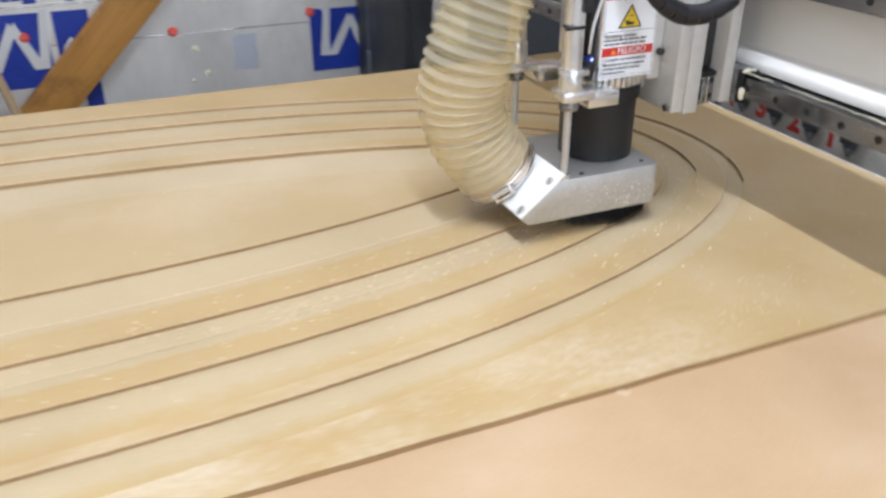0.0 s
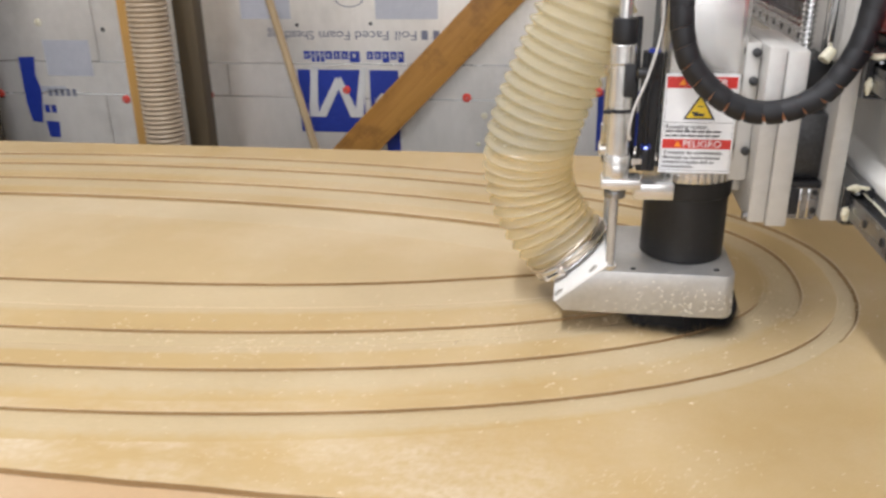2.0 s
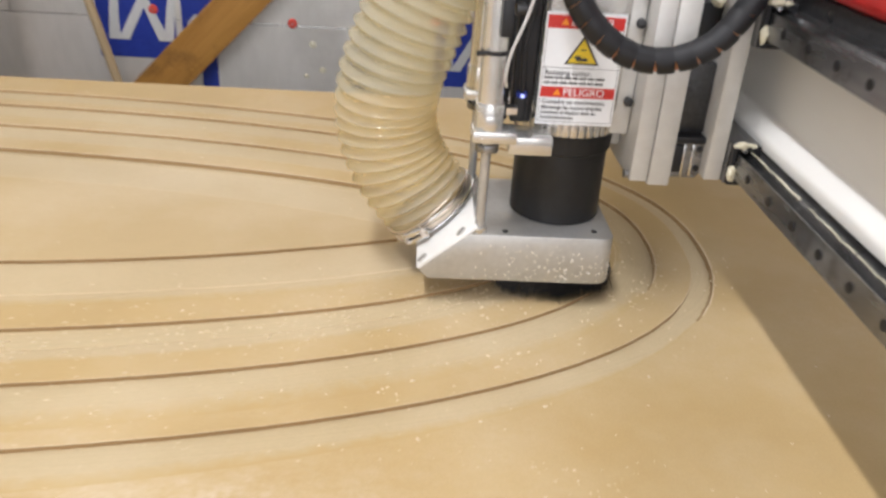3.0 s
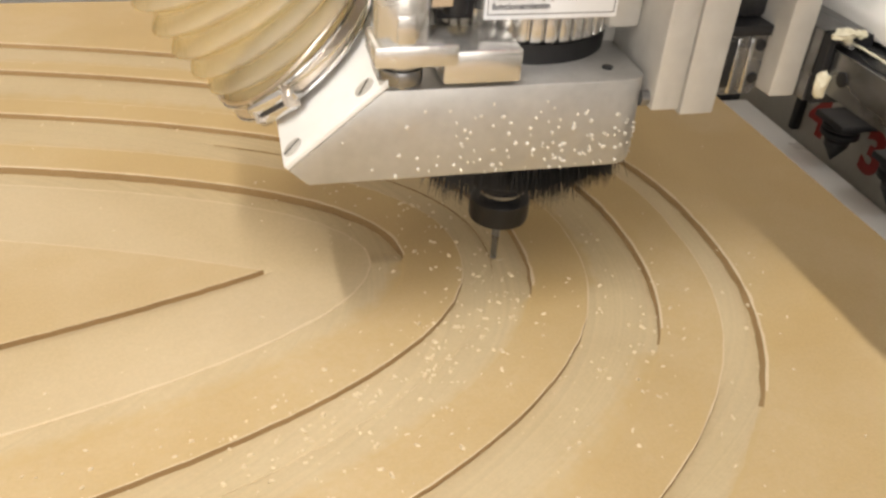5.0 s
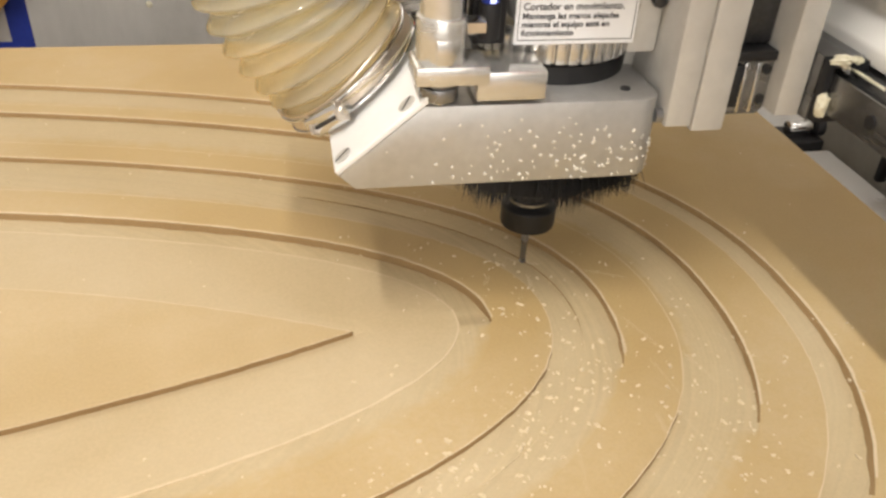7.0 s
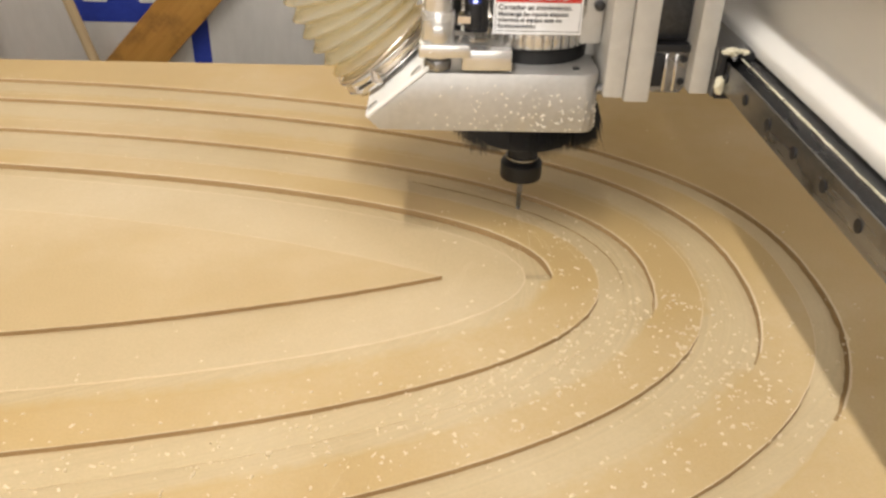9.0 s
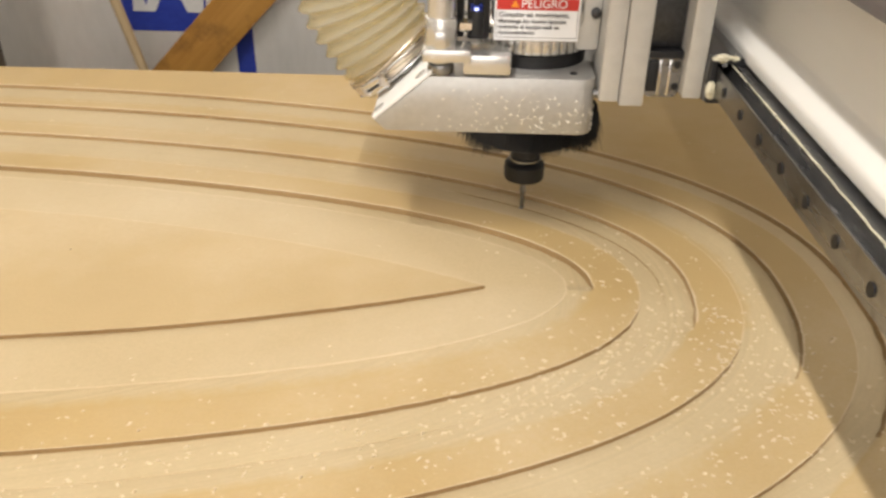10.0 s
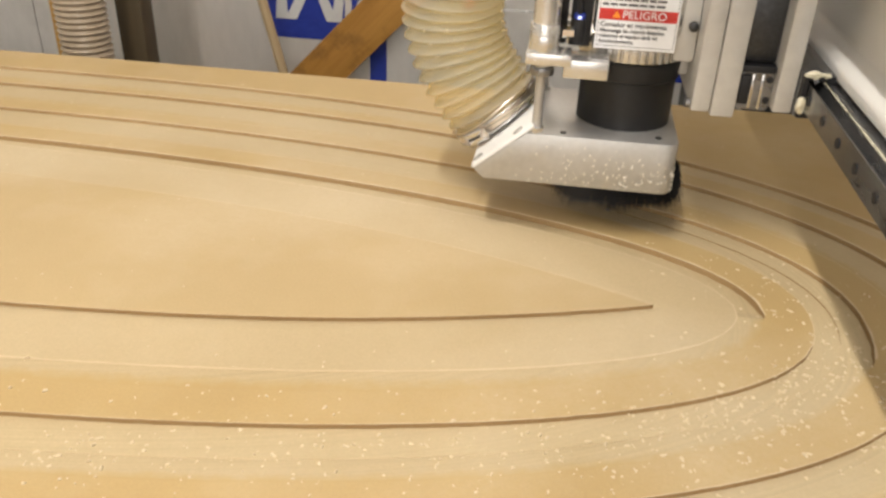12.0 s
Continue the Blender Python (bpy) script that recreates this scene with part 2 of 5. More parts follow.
BEAM = surface("anodised_beam", (0.86, 0.845, 0.80), (0.90, 0.885, 0.845), 4, (0.24, 0.38), 0.0, (1, 0.2, 1), 0.02, 10, (0.76, 0.74, 0.70), 5, (0.72, 1.0))
PLATE = surface("painted_grey_plate", (0.53, 0.515, 0.485), (0.62, 0.605, 0.57), 9, (0.35, 0.5), 0.15, (1, 1, 1), 0.05, 8, (0.42, 0.39, 0.34), 18, (0.62, 0.85))
PORT_ALU = surface("bright_aluminium", (0.88, 0.88, 0.87), (0.93, 0.93, 0.92), 14, (0.28, 0.4), 0.1, (1, 1, 1), 0.05)
CHROME = surface("polished_steel", (0.62, 0.62, 0.62), (0.8, 0.8, 0.8), 20, (0.08, 0.2), 1.0)
STEEL = surface("ground_steel", (0.22, 0.22, 0.225), (0.36, 0.36, 0.36), 22, (0.2, 0.36), 0.9, (1, 0.12, 1), 0.06, 6, (0.1, 0.09, 0.08), 22, (0.55, 0.75))
DARK_STEEL = surface("oiled_dark_steel", (0.035, 0.035, 0.037), (0.09, 0.09, 0.092), 30, (0.25, 0.5), 0.6, (1, 1, 1), 0.1, 6, (0.2, 0.19, 0.17), 40, (0.62, 0.8))
BLACK = surface("black_anodised", (0.007, 0.007, 0.008), (0.014, 0.014, 0.015), 18, (0.38, 0.55), 0.1, (1, 1, 1), 0.03, 8, (0.09, 0.08, 0.065), 35, (0.66, 0.9))
RUBBER = surface("black_plastic", (0.006, 0.006, 0.008), (0.013, 0.013, 0.015), 30, (0.45, 0.62), 0.0, (1, 1, 1), 0.05)
BRISTLE = surface("black_bristle", (0.006, 0.006, 0.007), (0.018, 0.018, 0.02), 80, (0.45, 0.7))
WHITE_PAINT = surface("white_enamel", (0.79, 0.78, 0.75), (0.85, 0.84, 0.81), 3, (0.22, 0.36), 0.0, (1, 1, 1), 0.02, 10, (0.6, 0.56, 0.47), 7, (0.62, 0.9))
RED_PAINT = surface("red_enamel", (0.50, 0.02, 0.016), (0.62, 0.035, 0.026), 5, (0.25, 0.4), 0.0, (1, 1, 1), 0.03)
LABEL_WHITE = surface("label_white", (0.84, 0.85, 0.87), (0.88, 0.89, 0.90), 20, (0.3, 0.4))
LABEL_RED = surface("label_red", (0.55, 0.028, 0.022), (0.62, 0.04, 0.03), 20, (0.3, 0.4))
NUMBER_RED = surface("dark_red_number", (0.26, 0.016, 0.013), (0.33, 0.025, 0.02), 20, (0.4, 0.5))
LABEL_YELLOW = surface("label_yellow", (0.78, 0.55, 0.02), (0.84, 0.62, 0.03), 20, (0.3, 0.4))
LABEL_ORANGE = surface("label_orange", (0.85, 0.28, 0.02), (0.9, 0.34, 0.03), 20, (0.3, 0.4))
LABEL_INK = surface("label_ink", (0.02, 0.02, 0.025), (0.04, 0.04, 0.05), 30, (0.4, 0.5))
GREASE = surface("bearing_grease", (0.60, 0.55, 0.38), (0.78, 0.74, 0.60), 60, (0.15, 0.35), 0.0, (1, 1, 1), 0.3)
BRASS_STRIP = surface("copper_lead", (0.55, 0.22, 0.10), (0.70, 0.34, 0.18), 30, (0.3, 0.5), 0.6)
BRONZE = surface("tinned_band", (0.62, 0.55, 0.47), (0.78, 0.71, 0.63), 40, (0.3, 0.46), 1.0)
FOIL = surface("aluminium_foil_facing", (0.78, 0.755, 0.715), (0.90, 0.87, 0.83), 3, (0.30, 0.46), 0.6, (1, 1, 0.3), 0.2, 12, (0.58, 0.555, 0.51), 2.5, (0.5, 0.85), 0.0, 0.004)
# pale strips that paint the shine on the board seams
SEAM_SHINE = surface("shine_strip", (0.82, 0.81, 0.78), (0.92, 0.91, 0.89), 30, (0.15, 0.3), 0.5)
CRUMB = surface("dry_crumb", (0.66, 0.62, 0.53), (0.78, 0.74, 0.66), 60, (0.6, 0.8))
TEXT_GREY = surface("grey_small_print", (0.06, 0.06, 0.07), (0.10, 0.10, 0.11), 30, (0.4, 0.5))
FOIL_INK = surface("blue_print", (0.012, 0.03, 0.26), (0.022, 0.05, 0.36), 8, (0.35, 0.5), 0.1)
FOIL_FAINT = surface("pale_blue_print", (0.46, 0.475, 0.53), (0.54, 0.55, 0.60), 8, (0.35, 0.5), 0.2)
FOIL_TEXT = surface("grey_blue_print", (0.14, 0.15, 0.22), (0.2, 0.21, 0.28), 8, (0.35, 0.5), 0.1)
FOIL_PALE = surface("silver_print", (0.62, 0.62, 0.61), (0.70, 0.70, 0.69), 8, (0.35, 0.5), 0.2)
WASHER = surface("red_plastic", (0.62, 0.05, 0.035), (0.72, 0.09, 0.06), 30, (0.3, 0.45))
TIMBER = surface("aged_timber", (0.33, 0.150, 0.026), (0.50, 0.255, 0.055), 14, (0.4, 0.6), 0.0, (1.0, 1.0, 0.08), 0.25, 5, (0.15, 0.065, 0.02), 7, (0.52, 0.72))
STICK = surface("raw_batten", (0.36, 0.26, 0.14), (0.48, 0.36, 0.21), 9, (0.5, 0.7), 0.0, (1, 1, 0.1), 0.2, 6)
PALE_TIMBER = surface("pale_timber", (0.46, 0.25, 0.06), (0.58, 0.34, 0.10), 6, (0.5, 0.7), 0.0, (1, 1, 0.08), 0.2, 6)
DARK_BAND = surface("dark_band_brown", (0.07, 0.05, 0.027), (0.125, 0.092, 0.05), 6, (0.5, 0.7), 0.0, (1, 1, 0.08), 0.2, 6)
CONCRETE = surface("concrete", (0.24, 0.235, 0.22), (0.33, 0.325, 0.31), 3, (0.6, 0.85), 0.0, (1, 1, 1), 0.3, 12)
PLASTER = surface("plain_wall", (0.66, 0.65, 0.63), (0.72, 0.71, 0.69), 2, (0.6, 0.8))
CEILING_PAINT = surface("ceiling_paint", (0.74, 0.735, 0.72), (0.80, 0.795, 0.78), 2, (0.7, 0.85))
RACK_GREY = surface("rack_panel", (0.42, 0.40, 0.36), (0.52, 0.50, 0.45), 7, (0.4, 0.6), 0.2)
GREY_BOX = surface("grey_casing", (0.018, 0.02, 0.022), (0.035, 0.037, 0.04), 7, (0.4, 0.6))
GREY_PIPE = surface("grey_pipe", (0.10, 0.12, 0.135), (0.15, 0.17, 0.185), 7, (0.35, 0.5), 0.3)
WHITE_HOSE = surface("white_hose_wall", (0.36, 0.28, 0.19), (0.45, 0.36, 0.26), 12, (0.3, 0.5))


def hose_wall(name, tint, clear, rough, crumple=0.1):
    """Ribbed soft plastic: part clear, part cloudy, with a wet gloss."""

    def build(nt, b):
        col = ramp(nt, noise_tex(nt, 40, 4), (0.3, tuple(0.93 * c for c in tint)), (0.7, tint))
        nt.links.new(col, b.inputs["Base Color"])
        b.inputs["Roughness"].default_value = rough
        b.inputs["IOR"].default_value = 1.33
        b.inputs["Coat Weight"].default_value = 0.8
        b.inputs["Coat Roughness"].default_value = 0.05
        bump(nt, b, noise_tex(nt, 55, 3, 0.6), crumple, 0.004)
        clearing = nt.nodes.new("ShaderNodeBsdfTransparent")
        clearing.inputs[0].default_value = (1.0, 0.93, 0.72, 1)
        cloud = nt.nodes.new("ShaderNodeBsdfTranslucent")
        nt.links.new(col, cloud.inputs[0])
        m1, m2 = nt.nodes.new("ShaderNodeMixShader"), nt.nodes.new("ShaderNodeMixShader")
        m1.inputs[0].default_value, m2.inputs[0].default_value = 0.35, clear
        out = nt.nodes["Material Output"]
        nt.links.new(b.outputs[0], m1.inputs[1])
        nt.links.new(cloud.outputs[0], m1.inputs[2])
        nt.links.new(m1.outputs[0], m2.inputs[1])
        nt.links.new(clearing.outputs[0], m2.inputs[2])
        nt.links.new(m2.outputs[0], out.inputs[0])

    return material(name, build)


HOSE = hose_wall("ribbed_hose_wall", (0.82, 0.69, 0.34), 0.27, 0.11)
HOSE_CLEAR = hose_wall("clear_hose_wall", (0.80, 0.77, 0.66), 0.62, 0.05, 1.0)


def lamp_glow(nt, b):
    b.inputs["Base Color"].default_value = (0.9, 0.9, 0.9, 1)
    b.inputs["Emission Color"].default_value = (1, 0.95, 0.86, 1)
    b.inputs["Emission Strength"].default_value = 6.0


GLOW = material("lit_diffuser", lamp_glow)


def led_glow(nt, b):
    b.inputs["Base Color"].default_value = (0.6, 0.65, 0.9, 1)
    b.inputs["Emission Color"].default_value = (0.42, 0.5, 1.0, 1)
    b.inputs["Emission Strength"].default_value = 1.5


LED = material("lit_blue_led", led_glow)

# ---- the room ----
FLOOR = -0.85
BACK = 1.554  # face of the foil wall


def room():
    part("floor", box(-3.6, 2.4, -2.9, BACK + 0.1, FLOOR - 0.1, FLOOR, 0), CONCRETE, label="grey concrete workshop floor", smooth=False)
    part("ceiling", box(-3.6, 2.4, -2.9, BACK + 0.1, CEILING + 0.06, CEILING + 0.16, 0), CEILING_PAINT, label="plain painted ceiling", smooth=False)
    part("wall_west", box(-3.7, -3.6, -2.9, BACK + 0.1, FLOOR, CEILING + 0.06, 0), PLASTER, label="plain side wall", smooth=False)
    part("wall_east", box(2.4, 2.5, -2.9, BACK + 0.1, FLOOR, CEILING + 0.06, 0), PLASTER, label="plain side wall", smooth=False)
    w = FILL_WINDOW
    for x0, x1, z0, z1 in ((-3.6, w["x0"], FLOOR, CEILING + 0.06), (w["x1"], 2.4, FLOOR, CEILING + 0.06), (w["x0"], w["x1"], FLOOR, w["z0"]), (w["x0"], w["x1"], w["z1"], CEILING + 0.06)):
        part("wall_south", box(x0, x1, -3.0, -2.9, z0, z1, 0), PLASTER, label="plain wall round the added window", smooth=False)
    win = thing("added_window", "unseen window with a white frame, added for fill light", "window")
    tagged(win, kind="structure")
    for x in (w["x0"] + 0.03, (w["x0"] + w["x1"]) / 2, w["x1"] - 0.03):
        part("window_frame", box(x - 0.03, x + 0.03, -2.985, -2.915, w["z0"] + 0.06, w["z1"] - 0.06, 0.004), WHITE_PAINT, win)
    for z in (w["z0"] + 0.03, w["z1"] - 0.03):
        part("window_frame", box(w["x0"], w["x1"], -2.985, -2.915, z - 0.03, z + 0.03, 0.004), WHITE_PAINT, win)
    # a warm area lamp across the added opening softens the shadows
    lamp = bpy.data.lights.new("window_fill_light", "AREA")
    lamp.shape, lamp.size, lamp.size_y = "RECTANGLE", w["x1"] - w["x0"] - 0.12, w["z1"] - w["z0"] - 0.12
    lamp.energy, lamp.color = w["watts"], (1.0, 0.965, 0.91)
    new("window_fill_light", lamp).matrix_world = pose((w["x0"] + w["x1"]) / 2, -2.905, (w["z0"] + w["z1"]) / 2, 90, 0, 0)
    wall = part("wall_north", box(-3.6, 2.4, BACK + 0.02, BACK + 0.1, FLOOR, CEILING + 0.06, 0), PLASTER, label="back wall lined with foil-faced foam boards", smooth=False)
    for ob in bpy.data.objects:
        if ob.type == "MESH":
            tagged(ob, kind="structure")
    # foil-faced boards with butt joints
    for z0, z1, cuts in ((FLOOR + 0.01, -0.076, (-3.59, -1.72, 0.72, 2.39)), (-0.073, 0.041, (-3.59, -1.24, 2.39)), (0.044, 1.25, (-3.59, -1.72, 0.72, 2.39)), (1.253, CEILING + 0.05, (-3.59, -0.5, 2.39))):
        for x0, x1 in zip(cuts, cuts[1:]):
            part("foam_board", box(x0 + 0.0015, x1 - 0.0015, BACK, BACK + 0.02, z0, z1, 0.001, segments=1), FOIL, wall)
    # the seams' shine, painted as bright strips over part of their length
    for z, runs in ((-0.0745, ((-2.3, -2.04), (-1.888, -1.596), (-0.72, -0.2))), (0.0425, ((-1.72, -1.18), (-1.0, -0.6), (-0.42, 0.02)))):
        for x0, x1 in runs:
            part("seam_shine", box(x0, x1, BACK - 0.001, BACK - 0.0002, z - 0.0028, z + 0.0028, 0), SEAM_SHINE, wall, smooth=False)


def on_wall(outline, mat, parent, lift, name="print_patch"):
    """A thin printed patch on the foil: corners (x, z), laid in front of it."""
    return part(name, prism(outline, BACK - lift, BACK - lift + 0.0006), mat, parent, smooth=False)


def rect(x0, x1, z0, z1):
    return [(x0, z0), (x1, z0), (x1, z1), (x0, z1)]


def wall_prints():
    """The upside-down printing on the foil: a blue block mark with silver strokes, bars for the maker's name, and a line of words."""
    mark = thing("printed_mark", "blue block mark printed upside down on silver foil facing", "print", at=(-0.010, 0, 0.007))

    def blue_mark(dx, dz, k=1.0):
        def q(pts):
            return [(dx + k * x, dz + k * z) for x, z in pts]

        on_wall(q(rect(0.0, 0.045, 0.01, 0.216)), FOIL_INK, mark, 0.001)
        on_wall(q(rect(0.066, 0.235, 0.03, 0.216)), FOIL_INK, mark, 0.001)
        on_wall(q(rect(0.0, 0.356, -0.002, 0.052)), FOIL_INK, mark, 0.0018)
        on_wall(q(rect(0.255, 0.356, 0.05, 0.216)), FOIL_INK, mark, 0.001)
        on_wall(q(rect(0.306, 0.356, -0.17, 0.0)), FOIL_INK, mark, 0.001)
        on_wall(q(rect(0.24, 0.306, -0.17, -0.12)), FOIL_INK, mark, 0.001)
        # silver strokes over the block
        on_wall(q([(0.03, 0.052), (0.062, 0.052), (0.074, 0.225), (0.05, 0.225)]), FOIL_PALE, mark, 0.0026)
        on_wall(q([(0.058, 0.052), (0.092, 0.052), (0.152, 0.165), (0.138, 0.195)]), FOIL_PALE, mark, 0.0034)
        on_wall(q([(0.182, 0.052), (0.216, 0.052), (0.152, 0.195), (0.138, 0.168)]), FOIL_PALE, mark, 0.0042)
        on_wall(q([(0.196, 0.052), (0.226, 0.052), (0.246, 0.225), (0.224, 0.225)]), FOIL_PALE, mark, 0.0026)
        on_wall(q([(0.27, 0.03), (0.325, 0.03), (0.336, 0.06), (0.325, 0.12), (0.295, 0.14), (0.272, 0.11), (0.262, 0.06)]), FOIL_PALE, mark, 0.0034)

    blue_mark(-0.976, -0.2)
    blue_mark(0.052, -0.245, 0.94)
    # maker's name as bars, one for each letter, upside down
    x = -0.949
    for w, lo, hi in ((0.022, 0, 0), (0.012, 0, 1), (0.012, 0, 1), (0.013, 0, 1), (0.024, 0, 0), (0.023, 0, 0), (0.024, 0, 0), (0.036, 0, 1), (0.016, -1, -1), (0.022, 0, 0), (0.023, 0, 0), (0.023, 0, 1), (0.022, 0, 0), (0.020, 0, 1)):
        if lo == 0:
            on_wall(rect(x, x + w, 0.052 - 0.010 * hi, 0.079), FOIL_INK, mark, 0.001, "letter_bar")
            on_wall(rect(x + 0.3 * w, x + 0.62 * w, 0.058, 0.071), FOIL_FAINT, mark, 0.0018, "letter_gap")
        x += w + 0.0045
    # the torn blue mark near the far end of the wall
    on_wall([(-2.029, 0.049), (-1.965, 0.051), (-1.975, -0.014), (-1.961, -0.07), (-1.981, -0.192), (-2.022, -0.187), (-2.032, -0.119), (-2.03, -0.014)], FOIL_INK, mark, 0.001)
    on_wall([(-1.968, -0.184), (-1.915, -0.187), (-1.92, -0.246), (-1.963, -0.246)], FOIL_INK, mark, 0.001)
    for x0 in (-1.963, -1.936):
        on_wall(rect(x0, x0 + 0.02, -0.153, -0.124), FOIL_INK, mark, 0.001, "letter_bar")
    for k in range(5):
        on_wall(rect(-1.935 + 0.024 * k, -1.921 + 0.024 * k, -0.090, -0.064), FOIL_TEXT, mark, 0.001, "letter_bar")
    # faint boxes
    for r in (rect(-1.922, -1.742, -0.016, 0.111), rect(-1.16, -0.985, 0.185, 0.255), rect(-0.69, -0.48, 0.185, 0.265), rect(-0.21, -0.13, -0.215, -0.1), rect(-1.965, -1.86, -0.075, -0.055)):
        on_wall(r, FOIL_FAINT, mark, 0.001)
    words = thing("printed_words", "grey-blue words printed upside down on silver foil facing", "print", at=(-0.010, 0, 0.007))
    words.scale.x = 0.985
    flip = Matrix.Translation((-0.822, BACK - 0.001, 0.133)) @ Euler((radians(90), 0, 0)).to_matrix().to_4x4() @ Matrix.Rotation(math.pi, 4, "Z")
    for word, x, w in (("Foil", 0.224, 0.072), ("Faced", 0.106, 0.116), ("Foam", -0.026, 0.108), ("Sheathing", -0.182, 0.164)):
        lettering(word, 0.042, flip @ Matrix.Translation((-x, 0, 0)), FOIL_TEXT, words, "printed_word", width=w)
    for x0 in (-0.545, -0.505):
        on_wall(rect(x0, x0 + 0.022, 0.118, 0.148), FOIL_TEXT, words, 0.001, "letter_bar")
    ring = bmesh.new()
    for i in range(40):
        a, b2 = 2 * math.pi * i / 40, 2 * math.pi * (i + 1) / 40
        vs = [ring.verts.new((-0.79 + r * math.cos(t), BACK - 0.001, 0.255 + 0.62 * r * math.sin(t))) for r, t in ((0.052, a), (0.052, b2), (0.047, b2), (0.047, a))]
        ring.faces.new(vs)
    bmesh.ops.remove_doubles(ring, verts=ring.verts, dist=1e-5)
    part("ring_print", ring, FOIL_TEXT, words, smooth=False)


def fasteners():
    first = None
    for x, z in ((-2.140, -0.078), (-1.642, -0.092), (-1.319, -0.071), (-0.815, -0.046), (-0.396, -0.067), (0.044, -0.042)):
        if first is None:
            first = thing("cap_washer", "red plastic cap washer pressed into the foil", "fastener", "cap washers", (x, BACK, z))
            part("cap", tube((0, 0, 0), (0, -0.007, 0), 0.016, 0.011, 20, 0.001), WASHER, first)
            part("nail_head", tube((0, -0.007, 0), (0, -0.0085, 0), 0.003, seg=12), CHROME, first, "bright nail head")
        else:
            copy_thing(first, Matrix.Translation((x, BACK, z)))
    for x, z, r, mat in ((-1.933, 0.179, 0.014, GREASE), (-1.689, 0.155, 0.008, RUBBER), (-1.014, 0.007, 0.009, GREASE), (-0.335, -0.128, 0.012, GREASE), (-0.305, -0.208, 0.01, GREASE), (-0.355, -0.228, 0.008, GREASE), (-0.975, 0.172, 0.006, RUBBER), (-0.719, 0.177, 0.006, RUBBER)):
        nail = thing("nail_dimple", "small nail head and torn dimple in the foil", "fastener", "nail dimples", (x, BACK, z))
        part("dimple", tube((0, 0, 0), (0, -0.0025, 0), r, r * 0.6, 14), mat, nail)


def leaning_timber():
    b = thing("timber_brace", "brown aged timber plank leaning on the back wall", "plank", at=(-0.708, 1.522, -0.17))
    bm = box(-0.061, 0.061, -0.019, 0.019, -0.93, 2.3, 0.003)
    for v in bm.verts:
        v.co.x += 0.004 * noise.noise(Vector((0, v.co.z * 3, 7)))
    part("plank", bm, TIMBER, b)
    b.rotation_euler = (0, radians(44.5), 0)
    s = thing("batten", "thin raw wooden batten leaning on the back wall", "batten", at=(-0.921, 1.30, 0.07))
    part("rod", tube((0, 0, -0.9), (0, 0, 1.5), 0.0125, seg=10), STICK, s)
    s.rotation_euler = (0, radians(-13.4), 0)
    p = thing("pale_stud", "pale timber stud behind the hanging hose", "stud", at=(-1.327, 1.147, FLOOR))
    part("timber", box(-0.05, 0.05, -0.02, 0.02, 0, CEILING + 0.06 - FLOOR, 0.002), PALE_TIMBER, p)
    # dark upright boards stand in for soft shade and reflection on the foil
    q = thing("dark_band_board", "dark brown upright board standing in for a shaded band on the wall", "stud", at=(-1.163, 1.166, FLOOR))
    part("timber", box(-0.045, 0.020, -0.03, 0.03, 0, CEILING + 0.06 - FLOOR, 0.002), DARK_BAND, q)
    # stretched wide for the shaded stretch at the wall's far end
    q2 = copy_thing(q, Matrix.Translation((-2.17, 1.404, FLOOR)))
    q2.scale = (5.0, 1, 1)


def hanging_hose():
    h = thing("spare_hose", "off-white ribbed hose hanging before the back wall", "hose", at=(-1.208, 0.99, FLOOR))
    prof = []
    n = 280
    for i in range(n):
        z = 3.76 * i / n
        prof += [(0.0515, z), (0.0575, z + 0.0067)]
    part("ribbed_wall", revolve(prof, 28), WHITE_HOSE, h)
    part("mounting_collar", tube((0, 0, 3.755), (0, 0, 3.81), 0.064, seg=28), RUBBER, h)


def far_corner():
    """Dark equipment that stands behind the machine."""
    p = thing("grey_pipe", "grey vertical pipe before the back wall", "pipe", at=(0.225, 1.44, FLOOR))
    part("pipe_run", tube((0, 0, 0), (0, 0, CEILING + 0.05 - FLOOR), 0.022, seg=20), GREY_PIPE, p)
    part("coupling", tube((0, 0, 0.62), (0, 0, 0.69), 0.028, seg=20, bevel=0.003), GREY_PIPE, p)
    c = thing("control_cabinet", "dark grey electrical cabinet standing behind the machine", "cabinet", at=(0.545, 1.30, FLOOR))
    part("casing", box(-0.34, 0.34, -0.2, 0.26, 0, 1.75, 0.006), GREY_BOX, c)
    part("door_panel", box(-0.32, 0.32, -0.212, -0.2, 0.06, 1.7, 0.003), GREY_BOX, c)
    part("door_handle", box(-0.29, -0.27, -0.232, -0.212, 0.62, 0.76, 0.004), STEEL, c, "steel door handle")


# ---- the bed and the carved sheet ----
XC, Y0 = -0.9701, 0.0040
#   half length, half width, power of each cut edge, from the inside out
EDGE = dict(
    A=(1.0535, 0.2272, 1.980), B=(1.0798, 0.2551, 2.075), C=(1.1260, 0.2963, 2.155), D=(1.1498, 0.3365, 2.173), E=(1.1781, 0.3612, 2.243),
    F=(1.2228, 0.3937, 2.264), G=(1.2721, 0.4682, 2.306), I=(1.3189, 0.4878, 2.349), K=(1.3449, 0.5480, 2.295),
)
SHEET = dict(x0=-2.492, x1=0.529, y0=-0.581, y1=0.638, thick=0.0074)
TURN = dict(K=-32.0, I=-29.0, G=-25.0, F=-27.0, E=-15.0, B=2.0)  # where each groove's steep wall changes sides, in degrees of the edge's outward normal


